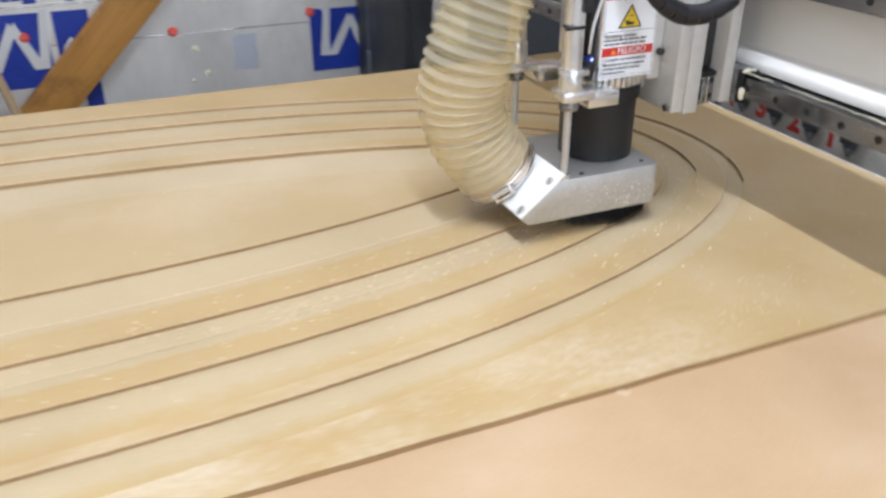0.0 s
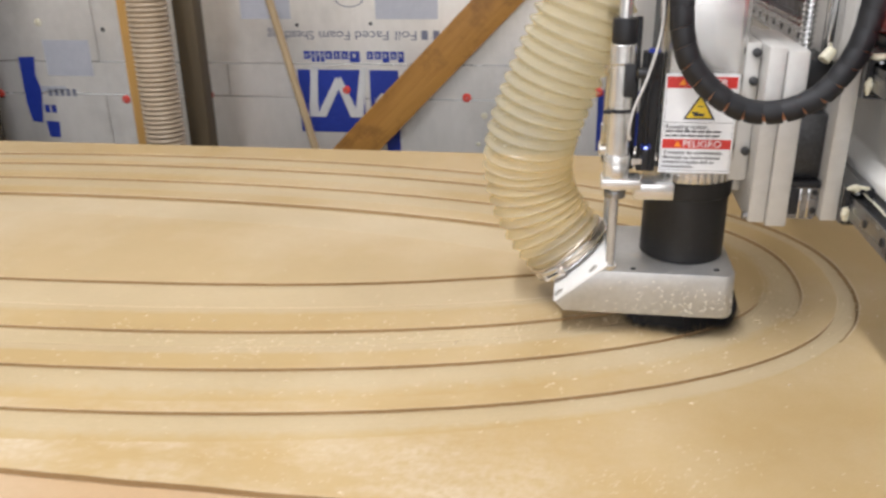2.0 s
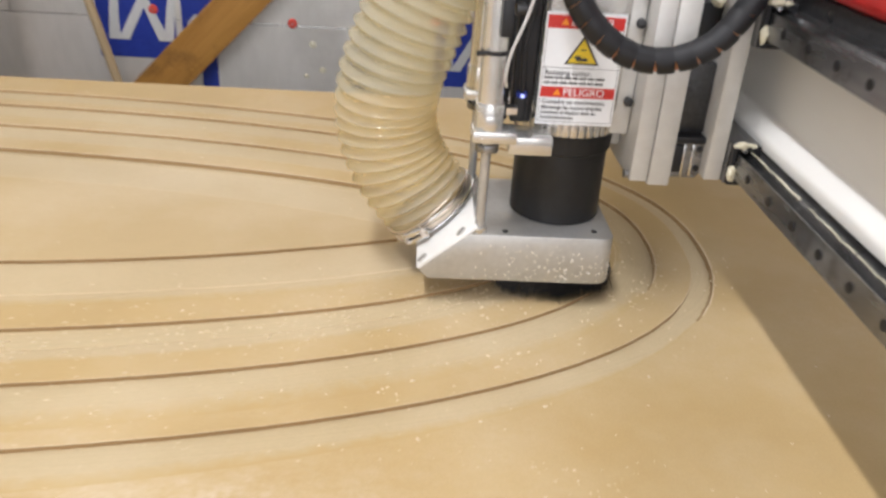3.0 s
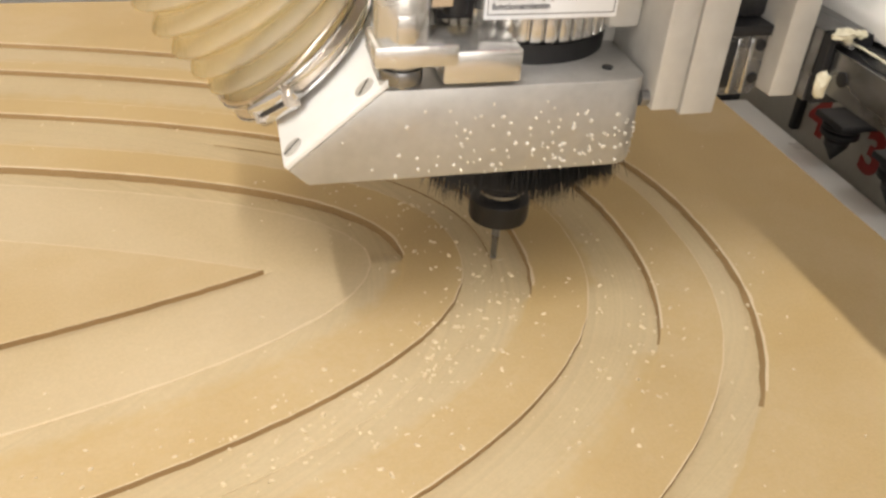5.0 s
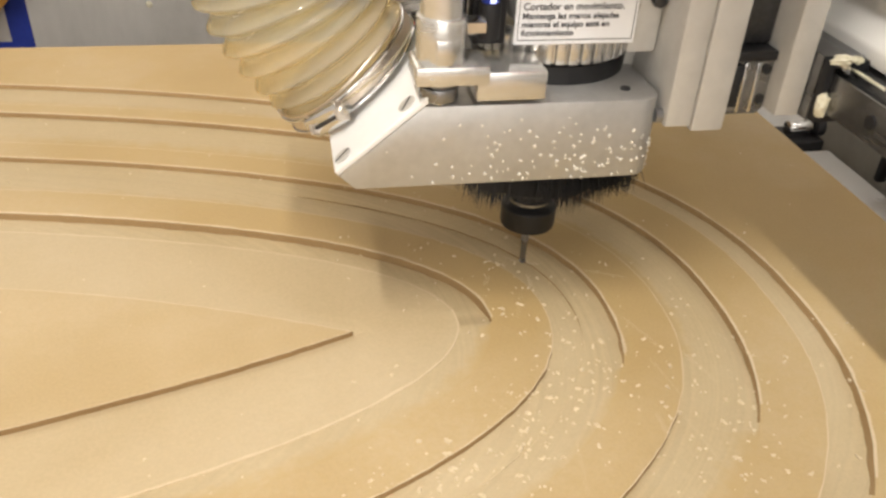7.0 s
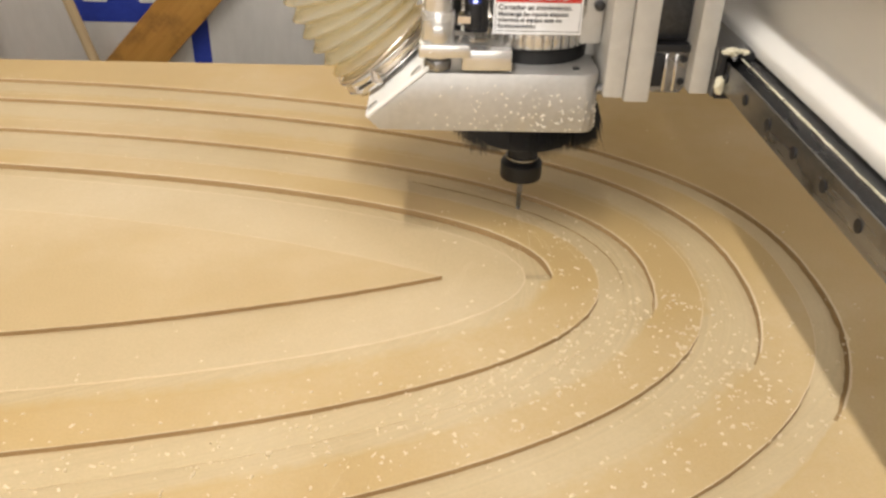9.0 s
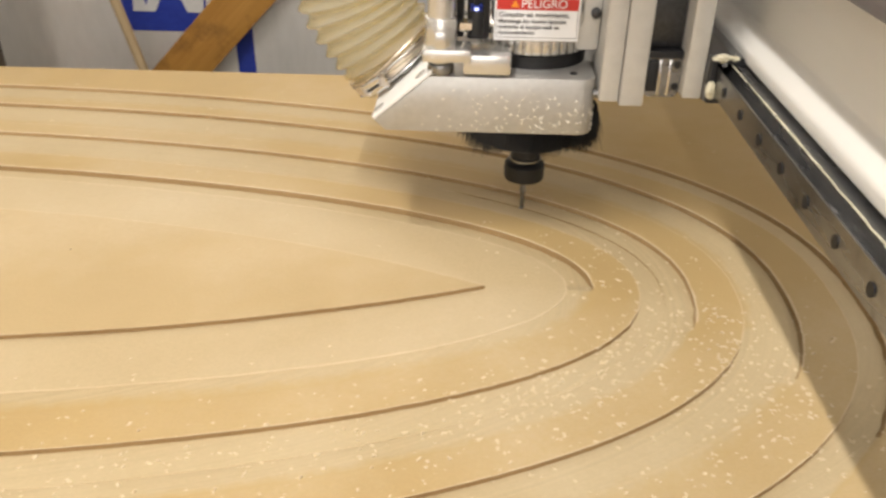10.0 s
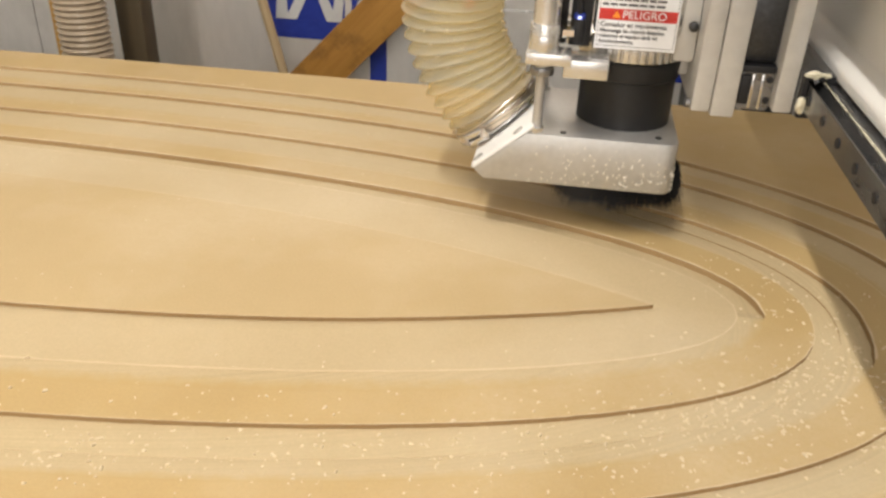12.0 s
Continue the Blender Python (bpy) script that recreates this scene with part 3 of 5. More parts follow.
def oval(key, n=720):
    """The points of one cut edge, anticlockwise from its right end; closer together at the two ends."""
    a, b, p = EDGE[key]
    out = []
    for i in range(n):
        t = 2 * math.pi * i / n
        c, s = math.cos(t), math.sin(t)
        out.append(Vector((XC + a * math.copysign(abs(c) ** (2 / p), c), Y0 + b * math.copysign(abs(s) ** (2 / p), s))))
    return out


def lens(n=720):
    """The island's outline: two shallow arcs that meet in a point at each end."""
    out = []
    for i in range(n):
        t = 2 * math.pi * i / n
        u = math.cos(t)
        x = XC + 0.9701 * math.copysign(abs(u) ** 0.92, u)
        d = -abs(x - XC) + 0.9701
        w = 0.4165 * d - 0.4319 * d * d + 0.1652 * d**3
        out.append(Vector((x, Y0 * min(1, d * 6) + math.copysign(w, math.sin(t)) if abs(math.sin(t)) > 1e-9 else 0.0)))
    return out


def carved_sheet():
    bm = bmesh.new()
    n = 720

    def wobble(p, k):
        return 0.0006 * noise.noise(Vector((p.x * 90, p.y * 90, k)))

    def ring(points, z, k=0.0, grow=0.0):
        out = []
        for i, p in enumerate(points):
            along = points[(i + 1) % n] - points[i - 1]
            d = Vector((along.y, -along.x)).normalized()
            q = p + d * (wobble(p, k) + grow * (1 + 0.7 * noise.noise(Vector((p.x * 60, p.y * 60, k + 9)))))
            out.append(bm.verts.new((q.x, q.y, z)))
        return out

    def band(outer, inner, mat):
        for i in range(n):
            j = (i + 1) % n
            try:
                f = bm.faces.new((outer[i], outer[j], inner[j], inner[i]))
                f.material_index = mat
            except ValueError:
                pass

    # the rim of the sheet, met by rays from the middle
    s = SHEET
    rim = []
    for p in oval("K"):
        d = p - Vector((XC, Y0))
        k = min((s["x1"] - XC) / d.x if d.x > 1e-9 else 1e9, (s["x0"] - XC) / d.x if d.x < -1e-9 else 1e9, (s["y1"] - Y0) / d.y if d.y > 1e-9 else 1e9, (s["y0"] - Y0) / d.y if d.y < -1e-9 else 1e9)
        rim.append(Vector((XC, Y0)) + d * k)
    for cx in (s["x0"], s["x1"]):
        for cy in (s["y0"], s["y1"]):
            i = min(range(n), key=lambda q: (rim[q] - Vector((cx, cy))).length)
            rim[i] = Vector((cx, cy))
    rough = [Vector((p.x, p.y + (0.0018 * noise.noise(Vector((p.x * 14, 3, 1))) if p.y < 0 else 0))) for p in rim]
    top = [bm.verts.new((p.x, p.y, 0)) for p in rough]
    low = [bm.verts.new((p.x, p.y, -s["thick"])) for p in rough]
    band(low, top, 2)
    bm.faces.new(low[::-1])
    last = top

    def far_share(key):
        """1 where the groove within this edge is deepest at its outer wall, 0 where it is deepest at its inner wall."""
        pts, out = oval(key), []
        for i in range(n):
            along = pts[(i + 1) % n] - pts[i - 1]
            turn = math.degrees(math.atan2(-along.x, abs(along.y)))
            t = min(1, max(0, (turn - TURN[key]) / 22 + 0.5 + 0.25 * noise.noise(Vector((pts[i].x * 25, pts[i].y * 25, 4)))))
            out.append(t * t * (3 - 2 * t))
        return out

    def sunk(points, depths, k, grow=0.0):
        r = ring(points, 0, k, grow)
        for v, z in zip(r, depths):
            v.co.z = -z
        return r

    def blend(f, far, near):
        return [far * q + near * (1 - q) for q in f]

    def wall_down(key, depths, ground):
        """The outer wall of a groove, from the face down to its foot, with a frayed lip where it is steep."""
        nonlocal last
        pts = oval(key)
        lip, a = ring(pts, 0, ord(key), 0.0021), ring(pts, 0, ord(key))
        b = sunk(pts, depths, ord(key), -0.0032 if key == "K" else -0.0016)
        for v, d in zip(a, depths):
            v.co.z = -0.0004 * min(1, d / 0.003)
        band(last, lip, ground)
        for i in range(n):
            j = (i + 1) % n
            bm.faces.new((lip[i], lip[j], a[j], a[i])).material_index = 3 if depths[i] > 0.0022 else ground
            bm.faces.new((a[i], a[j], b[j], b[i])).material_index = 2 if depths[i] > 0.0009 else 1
        last = b

    def floor_to(key_out, key_in, d_out, d_in, mat, f):
        """A tilted floor between two edges, hollowed towards its deep side."""
        nonlocal last
        p_out, p_in = oval(key_out), oval(key_in)
        wide = [(p - q).length for p, q in zip(p_out, p_in)]

        def fall(k, w):
            """The share of the drop left at k of the way from the deep wall: steep beside it, then a gentle tilt."""
            return 0.7 * math.exp(-k * w / 0.012) + 0.3 * (1 - k)

        for k in (0.04, 0.09, 0.16, 0.27, 0.42, 0.58, 0.73, 0.84, 0.91, 0.96):
            z = [q * (i + (o - i) * fall(k, w)) + (1 - q) * (o + (i - o) * fall(1 - k, w)) for o, i, q, w in zip(d_out, d_in, f, wide)]
            r = sunk([p.lerp(q, k) for p, q in zip(p_out, p_in)], z, 3)
            band(last, r, mat)
            last = r
        r = sunk(p_in, d_in, ord(key_in))
        band(last, r, mat)
        last = r

    def wall_up(key, depths, ground):
        """The inner wall of a groove, up to the face, with a thin frayed lip."""
        nonlocal last
        pts = oval(key)
        b, lip = ring(pts, 0, ord(key)), ring(pts, 0, ord(key), -0.0009)
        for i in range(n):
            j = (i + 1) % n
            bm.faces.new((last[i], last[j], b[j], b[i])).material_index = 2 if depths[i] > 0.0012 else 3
        band(b, lip, 3)
        last = lip

    for outer, inner in (("K", "I"), ("G", "F")):
        f, f_in = far_share(outer), far_share(inner)
        d_out, d_in = blend(f, 0.0056, 0.0002), blend(f_in, 0.0004, 0.0046)
        wall_down(outer, d_out, 0)
        floor_to(outer, inner, d_out, d_in, 1, f)
        wall_up(inner, d_in, 0)
    # two passes side by side; the inner one is not yet cut on the far side
    f = far_share("E")
    d_e, d_shelf, d_d, d_c = blend(f, 0.0052, 0.0002), blend(f, 0.0026, 0.0034), blend(f, 0.0040, 0.0029), blend(f, 0.0006, 0.0047)
    for i, q in enumerate(oval("D")):
        if q.y > Y0:
            k = min(1, max(0, (q.x + 0.06) / 0.05))
            d_d[i] = d_shelf[i] + (d_d[i] - d_shelf[i]) * k
    wall_down("E", d_e, 0)
    floor_to("E", "D", d_e, d_shelf, 1, f)
    low_d = sunk(oval("D"), d_d, ord("D"))
    for i in range(n):
        j = (i + 1) % n
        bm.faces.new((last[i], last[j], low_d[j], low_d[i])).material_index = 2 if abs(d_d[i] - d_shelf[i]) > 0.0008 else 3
    last = low_d
    floor_to("D", "C", d_d, d_c, 1, f)
    wall_up("C", d_c, 0)
    # the innermost groove and the pocket round the island
    f = far_share("B")
    d_b, d_ao, d_ai = blend(f, 0.0068, 0.0002), blend(f, 0.0058, 0.0020), blend(f, 0.0009, 0.0013)
    wall_down("B", d_b, 0)
    floor_to("B", "A", d_b, d_ao, 1, f)
    crest = sunk(oval("A"), d_ai, ord("A"))
    for i in range(n):
        j = (i + 1) % n
        bm.faces.new((last[i], last[j], crest[j], crest[i])).material_index = 2 if d_ao[i] - d_ai[i] > 0.0012 else 3
    last = crest
    lip = ring(oval("A"), 0, ord("A"), -0.0016)
    for v, z in zip(lip, d_ai):
        v.co.z = -z
    band(last, lip, 3)
    last = lip
    lens_points = lens()
    # the pocket runs up to the island's far side without a step
    for grow, depth_near in ((0.016, 0.0018), (0.008, 0.0024), (0.004, 0.0032), (0.0015, 0.0042), (0.0, 0.0046)):
        a = ring(lens(), 0, 5)
        for i, (v, q) in enumerate(zip(a, lens_points)):
            along = lens_points[(i + 1) % n] - lens_points[i - 1]
            v.co += Vector((along.y, -along.x, 0)).normalized() * grow
            k = min(1, max(0, -q.x / 0.16)) if q.y > Y0 * 0.5 else 0
            v.co.z = -depth_near * (1 - 0.93 * k * k * (3 - 2 * k))
        band(last, a, 4)
        last = a
    b, lip = ring(lens(), 0, 5), ring(lens(), 0, 5, -0.0009)
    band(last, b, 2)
    band(b, lip, 3)
    b = lip
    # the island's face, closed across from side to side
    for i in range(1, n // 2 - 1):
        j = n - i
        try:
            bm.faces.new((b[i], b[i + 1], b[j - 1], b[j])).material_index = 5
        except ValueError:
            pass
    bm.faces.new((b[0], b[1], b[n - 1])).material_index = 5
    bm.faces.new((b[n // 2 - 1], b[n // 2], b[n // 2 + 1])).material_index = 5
    depth = [-v.co.z for v in bm.verts]
    ob = part("fibreboard_sheet", bm, [MDF_SKIN, MDF_CUT, MDF_EDGE, MDF_FUZZ, MDF_POCKET, MDF_ISLAND], label="tan fibreboard sheet carved with nested oval grooves, lying on the bed", smooth=False)
    share = ob.data.attributes.new("cut_share", "FLOAT", "POINT")
    share.data.foreach_set("value", [min(1.0, max(0.0, d / 0.0013)) for d in depth])
    return tagged(ob, category="board")


def bed():
    b = thing("machine_bed", "router bed with a tan spoilboard on a steel frame", "machine bed")
    top = -SHEET["thick"] - 0.0004
    xs = [-2.6, -1.75, 0.529]
    for x0, x1 in zip(xs, xs[1:]):
        part("spoilboard", box(x0 + 0.0008, x1 - 0.0008, -1.02, 0.636, top - 0.018, top, 0.0008, segments=1), SPOIL, b, smooth=False)
    part("bed_plate", box(-2.6, 0.529, -1.02, 0.636, top - 0.05, top - 0.0185, 0.002), STEEL, b)
    for y in (-1.0, 0.60):
        part("side_beam", box(-2.6, 0.529, y - 0.03, y + 0.03, top - 0.2, top - 0.05, 0.004), WHITE_PAINT, b)
    for x in (-2.5, -1.0, 0.45):
        part("cross_beam", box(x - 0.04, x + 0.04, -0.969, 0.569, top - 0.17, top - 0.05, 0.004), WHITE_PAINT, b)
        for y in (-1.0, 0.60):
            part("leg", box(x - 0.04, x + 0.04, y - 0.04, y + 0.04, FLOOR, top - 0.2, 0.004), WHITE_PAINT, b)


def chips(sheet):
    """Loose chips and crumbs left by the cutter on the sheet, thickest round the end of the ovals."""
    rnd = random.Random(4)
    verts, faces = [], []

    def flake(x, y, z, s):
        a = rnd.uniform(0, math.pi)
        tip = rnd.uniform(-0.5, 0.5)
        l, w, h = s * rnd.uniform(0.8, 1.7), s * rnd.uniform(0.5, 0.9), s * rnd.uniform(0.3, 0.6)
        m = Matrix.Translation((x, y, z + h * 0.5)) @ Euler((tip * 0.5, tip, a)).to_matrix().to_4x4()
        k = len(verts)
        for px, py, pz in ((-l, -w, -h), (l, -w * 0.6, -h), (l * 0.8, w, -h), (-l * 0.7, w * 0.8, -h), (-l * 0.8, -w * 0.7, h), (l * 0.7, -w * 0.5, h), (l * 0.6, w * 0.7, h), (-l * 0.6, w * 0.6, h)):
            verts.append(tuple(m @ Vector((px / 2, py / 2, pz / 2))))
        for f in ((0, 3, 2, 1), (4, 5, 6, 7), (0, 1, 5, 4), (1, 2, 6, 5), (2, 3, 7, 6), (3, 0, 4, 7)):
            faces.append([k + q for q in f])

    bpy.context.view_layer.update()

    def depth(x, y):
        """Height of the sheet's face at a place."""
        met, place, _, _ = sheet.ray_cast((x, y, 0.1), (0, 0, -1))
        return place.z if met else -SHEET["thick"]

    for count, key, spread, t0, t1, size in ((460, "D", 0.018, -1.3, -0.1, 0.0024), (150, "G", 0.018, -1.15, -0.1, 0.0022), (240, "C", 0.014, -1.4, 0.3, 0.0022), (190, "F", 0.03, -1.4, 0.1, 0.0022), (50, "K", 0.016, -1.1, 0.0, 0.0022), (110, "B", 0.03, -1.3, 0.5, 0.0018), (70, "E", 0.01, -0.2, 1.5, 0.0016)):
        a, b, p = EDGE[key]
        for _ in range(count):
            t = rnd.uniform(t0, t1)
            c, s = math.cos(t), math.sin(t)
            x = XC + a * math.copysign(abs(c) ** (2 / p), c) + rnd.gauss(0, spread)
            y = Y0 + b * math.copysign(abs(s) ** (2 / p), s) + rnd.gauss(0, spread)
            if noise.noise(Vector((x * 11, y * 11, 2))) < rnd.uniform(-0.75, 0.15):
                continue
            flake(x, y, depth(x, y), size * rnd.choice((0.45, 0.6, 0.8, 0.9, 1.1, 1.5)))
    for _ in range(260):
        x, y = rnd.uniform(-1.0, 0.5), rnd.uniform(-0.55, 0.6)
        flake(x, y, depth(x, y), 0.0016 * rnd.choice((0.6, 0.8, 1.0, 1.3)))
    for _ in range(2600):  # fine pale dust on the outer margin
        x, y = rnd.uniform(-1.15, 0.3), rnd.triangular(-0.578, -0.40, -0.53)
        if noise.noise(Vector((x * 5, y * 9, 11))) + 0.5 * noise.noise(Vector((x * 21, y * 30, 3))) < rnd.uniform(0.0, 0.5):
            continue
        flake(x, y, depth(x, y), rnd.uniform(0.0008, 0.0019))
    me = bpy.data.meshes.new("wood_chips")
    me.from_pydata(verts, [], faces)
    me.materials.append(CHIP)
    tagged(new("wood_chips", me), "pale wood chips scattered over the carved sheet", "wood chips", kind="stuff")
    # one curled shaving on the near edge of the sheet
    sh = thing("shaving", "pale curled wood shaving at the sheet's near edge", "shaving", at=(-0.19, -0.59, -0.0095))
    part("curl", sweep([(0.05 * math.cos(0.5 + 0.28 * i) - 0.03, 0.018 * math.sin(0.9 * i) * 0.4 + 0.004 * i, 0.0015 + 0.0012 * i) for i in range(7)], 0.0016, 6), CHIP, sh)


def thrown_chips(sheet):
    """Chips still in the wood until the cutter frees them and throws them over the sheet. Returns each with its time and landing."""
    rnd = random.Random(31)
    shapes = []
    for flakes in (1, 1, 2, 1, 3, 2, 4, 3):
        b = bmesh.new()
        for f in range(flakes):  # several cling together in a crumb
            l, w, h = rnd.uniform(0.0014, 0.0030), rnd.uniform(0.0010, 0.0018), rnd.uniform(0.0006, 0.0011)
            made = bmesh.ops.create_cube(b, size=1.0)["verts"]
            at = Vector((rnd.gauss(0, 0.0017), rnd.gauss(0, 0.0013), 0)) if f else Vector()
            turn = Euler((0, 0, rnd.uniform(0, 3))).to_matrix()
            for v in made:
                v.co = at + turn @ Vector((v.co.x * l, v.co.y * w, v.co.z * h)) * rnd.uniform(0.75, 1.2)
        me = bpy.data.meshes.new("thrown_chip")
        b.to_mesh(me)
        b.free()
        me.materials.append(CHIP)
        shapes.append(me)
    out = []
    while len(out) < 380:
        if rnd.random() < 0.5:
            cx, cy, wide = rnd.choice(((0.22, -0.04, 0.03), (0.24, -0.10, 0.03), (0.25, -0.17, 0.035), (0.13, -0.15, 0.05), (0.17, -0.12, 0.09), (0.17, -0.13, 0.10)))
            x, y = rnd.gauss(cx, wide), rnd.gauss(cy, wide)
        else:
            a, b, p = EDGE[rnd.choice("DDEGGFK")]
            q = rnd.triangular(-1.25, -0.1, -0.5)
            c, w = math.cos(q), math.sin(q)
            x = XC + a * c ** (2 / p) + rnd.gauss(-0.008, 0.012)
            y = Y0 - b * (-w) ** (2 / p) + rnd.gauss(0.004, 0.012)
        if not (-0.1 < x < 0.42 and -0.42 < y < 0.16):
            continue
        met, place, _, _ = sheet.ray_cast((x, y, 0.1), (0, 0, -1))
        if not met:
            continue
        ob = tagged(new("thrown_chip", shapes[len(out) % 8]), "small pale wood chip thrown on the carved sheet", "wood chip", "thrown chips")
        out.append((ob, rnd.triangular(4.6, 9.4, 9.0), place + Vector((0, 0, 0.0007)), rnd.uniform(0, 360)))
    return out


# ---- the tool rack beyond the sheet ----
def tool_rack():
    r = thing("tool_rack", "tool rack with numbered places beside the bed", "tool rack")
    part("tray_lip", box(0.5315, 0.613, -0.98, 0.318, -0.046, -0.035, 0.002), WHITE_PAINT, r, "white painted lip")
    part("back_panel", box(0.655, 0.663, -0.98, 0.44, -0.085, 0.05, 0.002), RACK_GREY, r)
    part("shelf", box(0.6135, 0.70, -0.98, 0.44, -0.095, -0.0855, 0.002), RACK_GREY, r)
    for y in (-0.84, -0.02):
        part("rack_post", box(0.62, 0.67, y - 0.04, y + 0.04, FLOOR, -0.095, 0.004), WHITE_PAINT, r)
    for k, digit in enumerate("4321"):
        y = 0.230 - 0.0955 * k
        face = Matrix.Translation((0.6545, y, -0.020)) @ Euler((radians(90), 0, radians(-90))).to_matrix().to_4x4()
        lettering(digit, 0.066, face, NUMBER_RED, r, "number", bold=0.003)
    # the latch at the tray's far end
    part("latch_block", box(0.535, 0.61, 0.325, 0.372, -0.05, -0.026, 0.003), RUBBER, r, "black latch block")
    part("latch_pin", tube((0.566, 0.345, -0.016), (0.602, 0.347, -0.016), 0.0085, seg=18, bevel=0.001), CHROME, r, "bright latch pin")
    part("latch_knob", tube((0.602, 0.347, -0.016), (0.614, 0.347, -0.016), 0.0135, seg=18, bevel=0.002), RUBBER, r)
    peg = thing("empty_fork", "narrow black rack fork with no tool", "rack fork", at=(0.632, 0.262, 0))
    part("peg", box(0.012, 0.023, -0.005, 0.005, -0.05, 0.015, 0.002), RUBBER, peg)
    first = None
    for k in range(4):
        y = 0.156 - 0.0955 * k
        if first is None:
            first = thing("tool_holder", "black tool cone with a pointed cutter in the rack", "tool holder", "tools in the rack", (0.622, y, 0))
            part("fork", box(-0.020, 0.033, -0.024, 0.024, 0.010, 0.018, 0.002), RUBBER, first)
            part("flange", revolve([(0.014, -0.006), (0.0205, -0.003), (0.0205, 0.002), (0.017, 0.004), (0.0205, 0.006), (0.0205, 0.0095), (0.012, 0.0098)], 24), BLACK, first)
            part("cutter", revolve([(0.0008, -0.034), (0.0125, -0.016), (0.0135, -0.010), (0.009, -0.006)], 14), DARK_STEEL, first, "dark pointed cutter")
        else:
            copy_thing(first, Matrix.Translation((0.622, y, 0)))


# ---- the gantry, which travels along x ----
def gantry():
    g = thing("gantry", "white gantry beam with steel linear rails and a red cover", "gantry", at=(0.08, 0, 0))
    y0, y1 = -1.12, 0.98
    part("beam", prism([(0.194, 0.211), (0.290, 0.211), (0.290, 0.318), (0.211, 0.318), (0.211, 0.240), (0.194, 0.224)], y0, y1, bevel=0.003), BEAM, g)
    part("beam_web", box(0.205, 0.285, y0, y1, 0.170, 0.211, 0.002), DARK_STEEL, g)
    part("top_web", box(0.205, 0.285, y0, y1, 0.318, 0.374, 0.002), DARK_STEEL, g)
    part("red_cover", box(0.196, 0.300, y0, y1, 0.376, 0.425, 0.012, segments=4), RED_PAINT, g, "glossy red cover")

    def rail(zc):
        # I-shaped rail section, swept along y
        h = [(0.205, zc - 0.014), (0.186, zc - 0.014), (0.182, zc - 0.004), (0.174, zc - 0.007), (0.1715, zc - 0.0135), (0.170, zc - 0.0135), (0.170, zc + 0.0135), (0.1715, zc + 0.0135), (0.174, zc + 0.007), (0.182, zc + 0.004), (0.186, zc + 0.014), (0.205, zc + 0.014)]
        ob = part("linear_rail", prism(h, y0, y1), STEEL, g, "ground steel linear rail", smooth=False)
        for i in range(-20, 20):
            y = -0.012 + 0.0555 * i
            if y0 + 0.02 < y < y1 - 0.02:
                hole = part("bolt_hole", tube((0.1702, y, zc), (0.1690, y, zc), 0.0048, seg=12), RUBBER, ob)
        return ob

    rail(0.193)
    rail(0.341)
    # a bead of old grease along the upper lip of the lower rail
    bead = bmesh.new()
    rnd = random.Random(9)
    y = -0.62
    while y < 0.5:
        n = rnd.uniform(0.02, 0.06)
        pts = [(0.1845 + 0.002 * noise.noise(Vector((q * 60, 1, 1))), y + n * q / 5, 0.2085 + 0.0018 * noise.noise(Vector((y, q, 2)))) for q in range(6)]
        sweep(pts, rnd.uniform(0.0006, 0.0014), 6, bead)
        y += n + rnd.choice((0.0, 0.0, 0.0, 0.004, 0.02))
    tagged(part("grease_bead", bead, GREASE, g, "pale grease bead"), kind="stuff")
    for y in (y0 + 0.05, y1 - 0.05):
        part("upright", box(0.215, 0.28, y - 0.05, y + 0.05, -0.03, 0.17, 0.004), WHITE_PAINT, g)
    for y in (y0 + 0.05, y1 - 0.05):
        part("runner", box(0.19, 0.31, y - 0.03, y + 0.03, -0.06, -0.03, 0.003), STEEL, g)
    return g


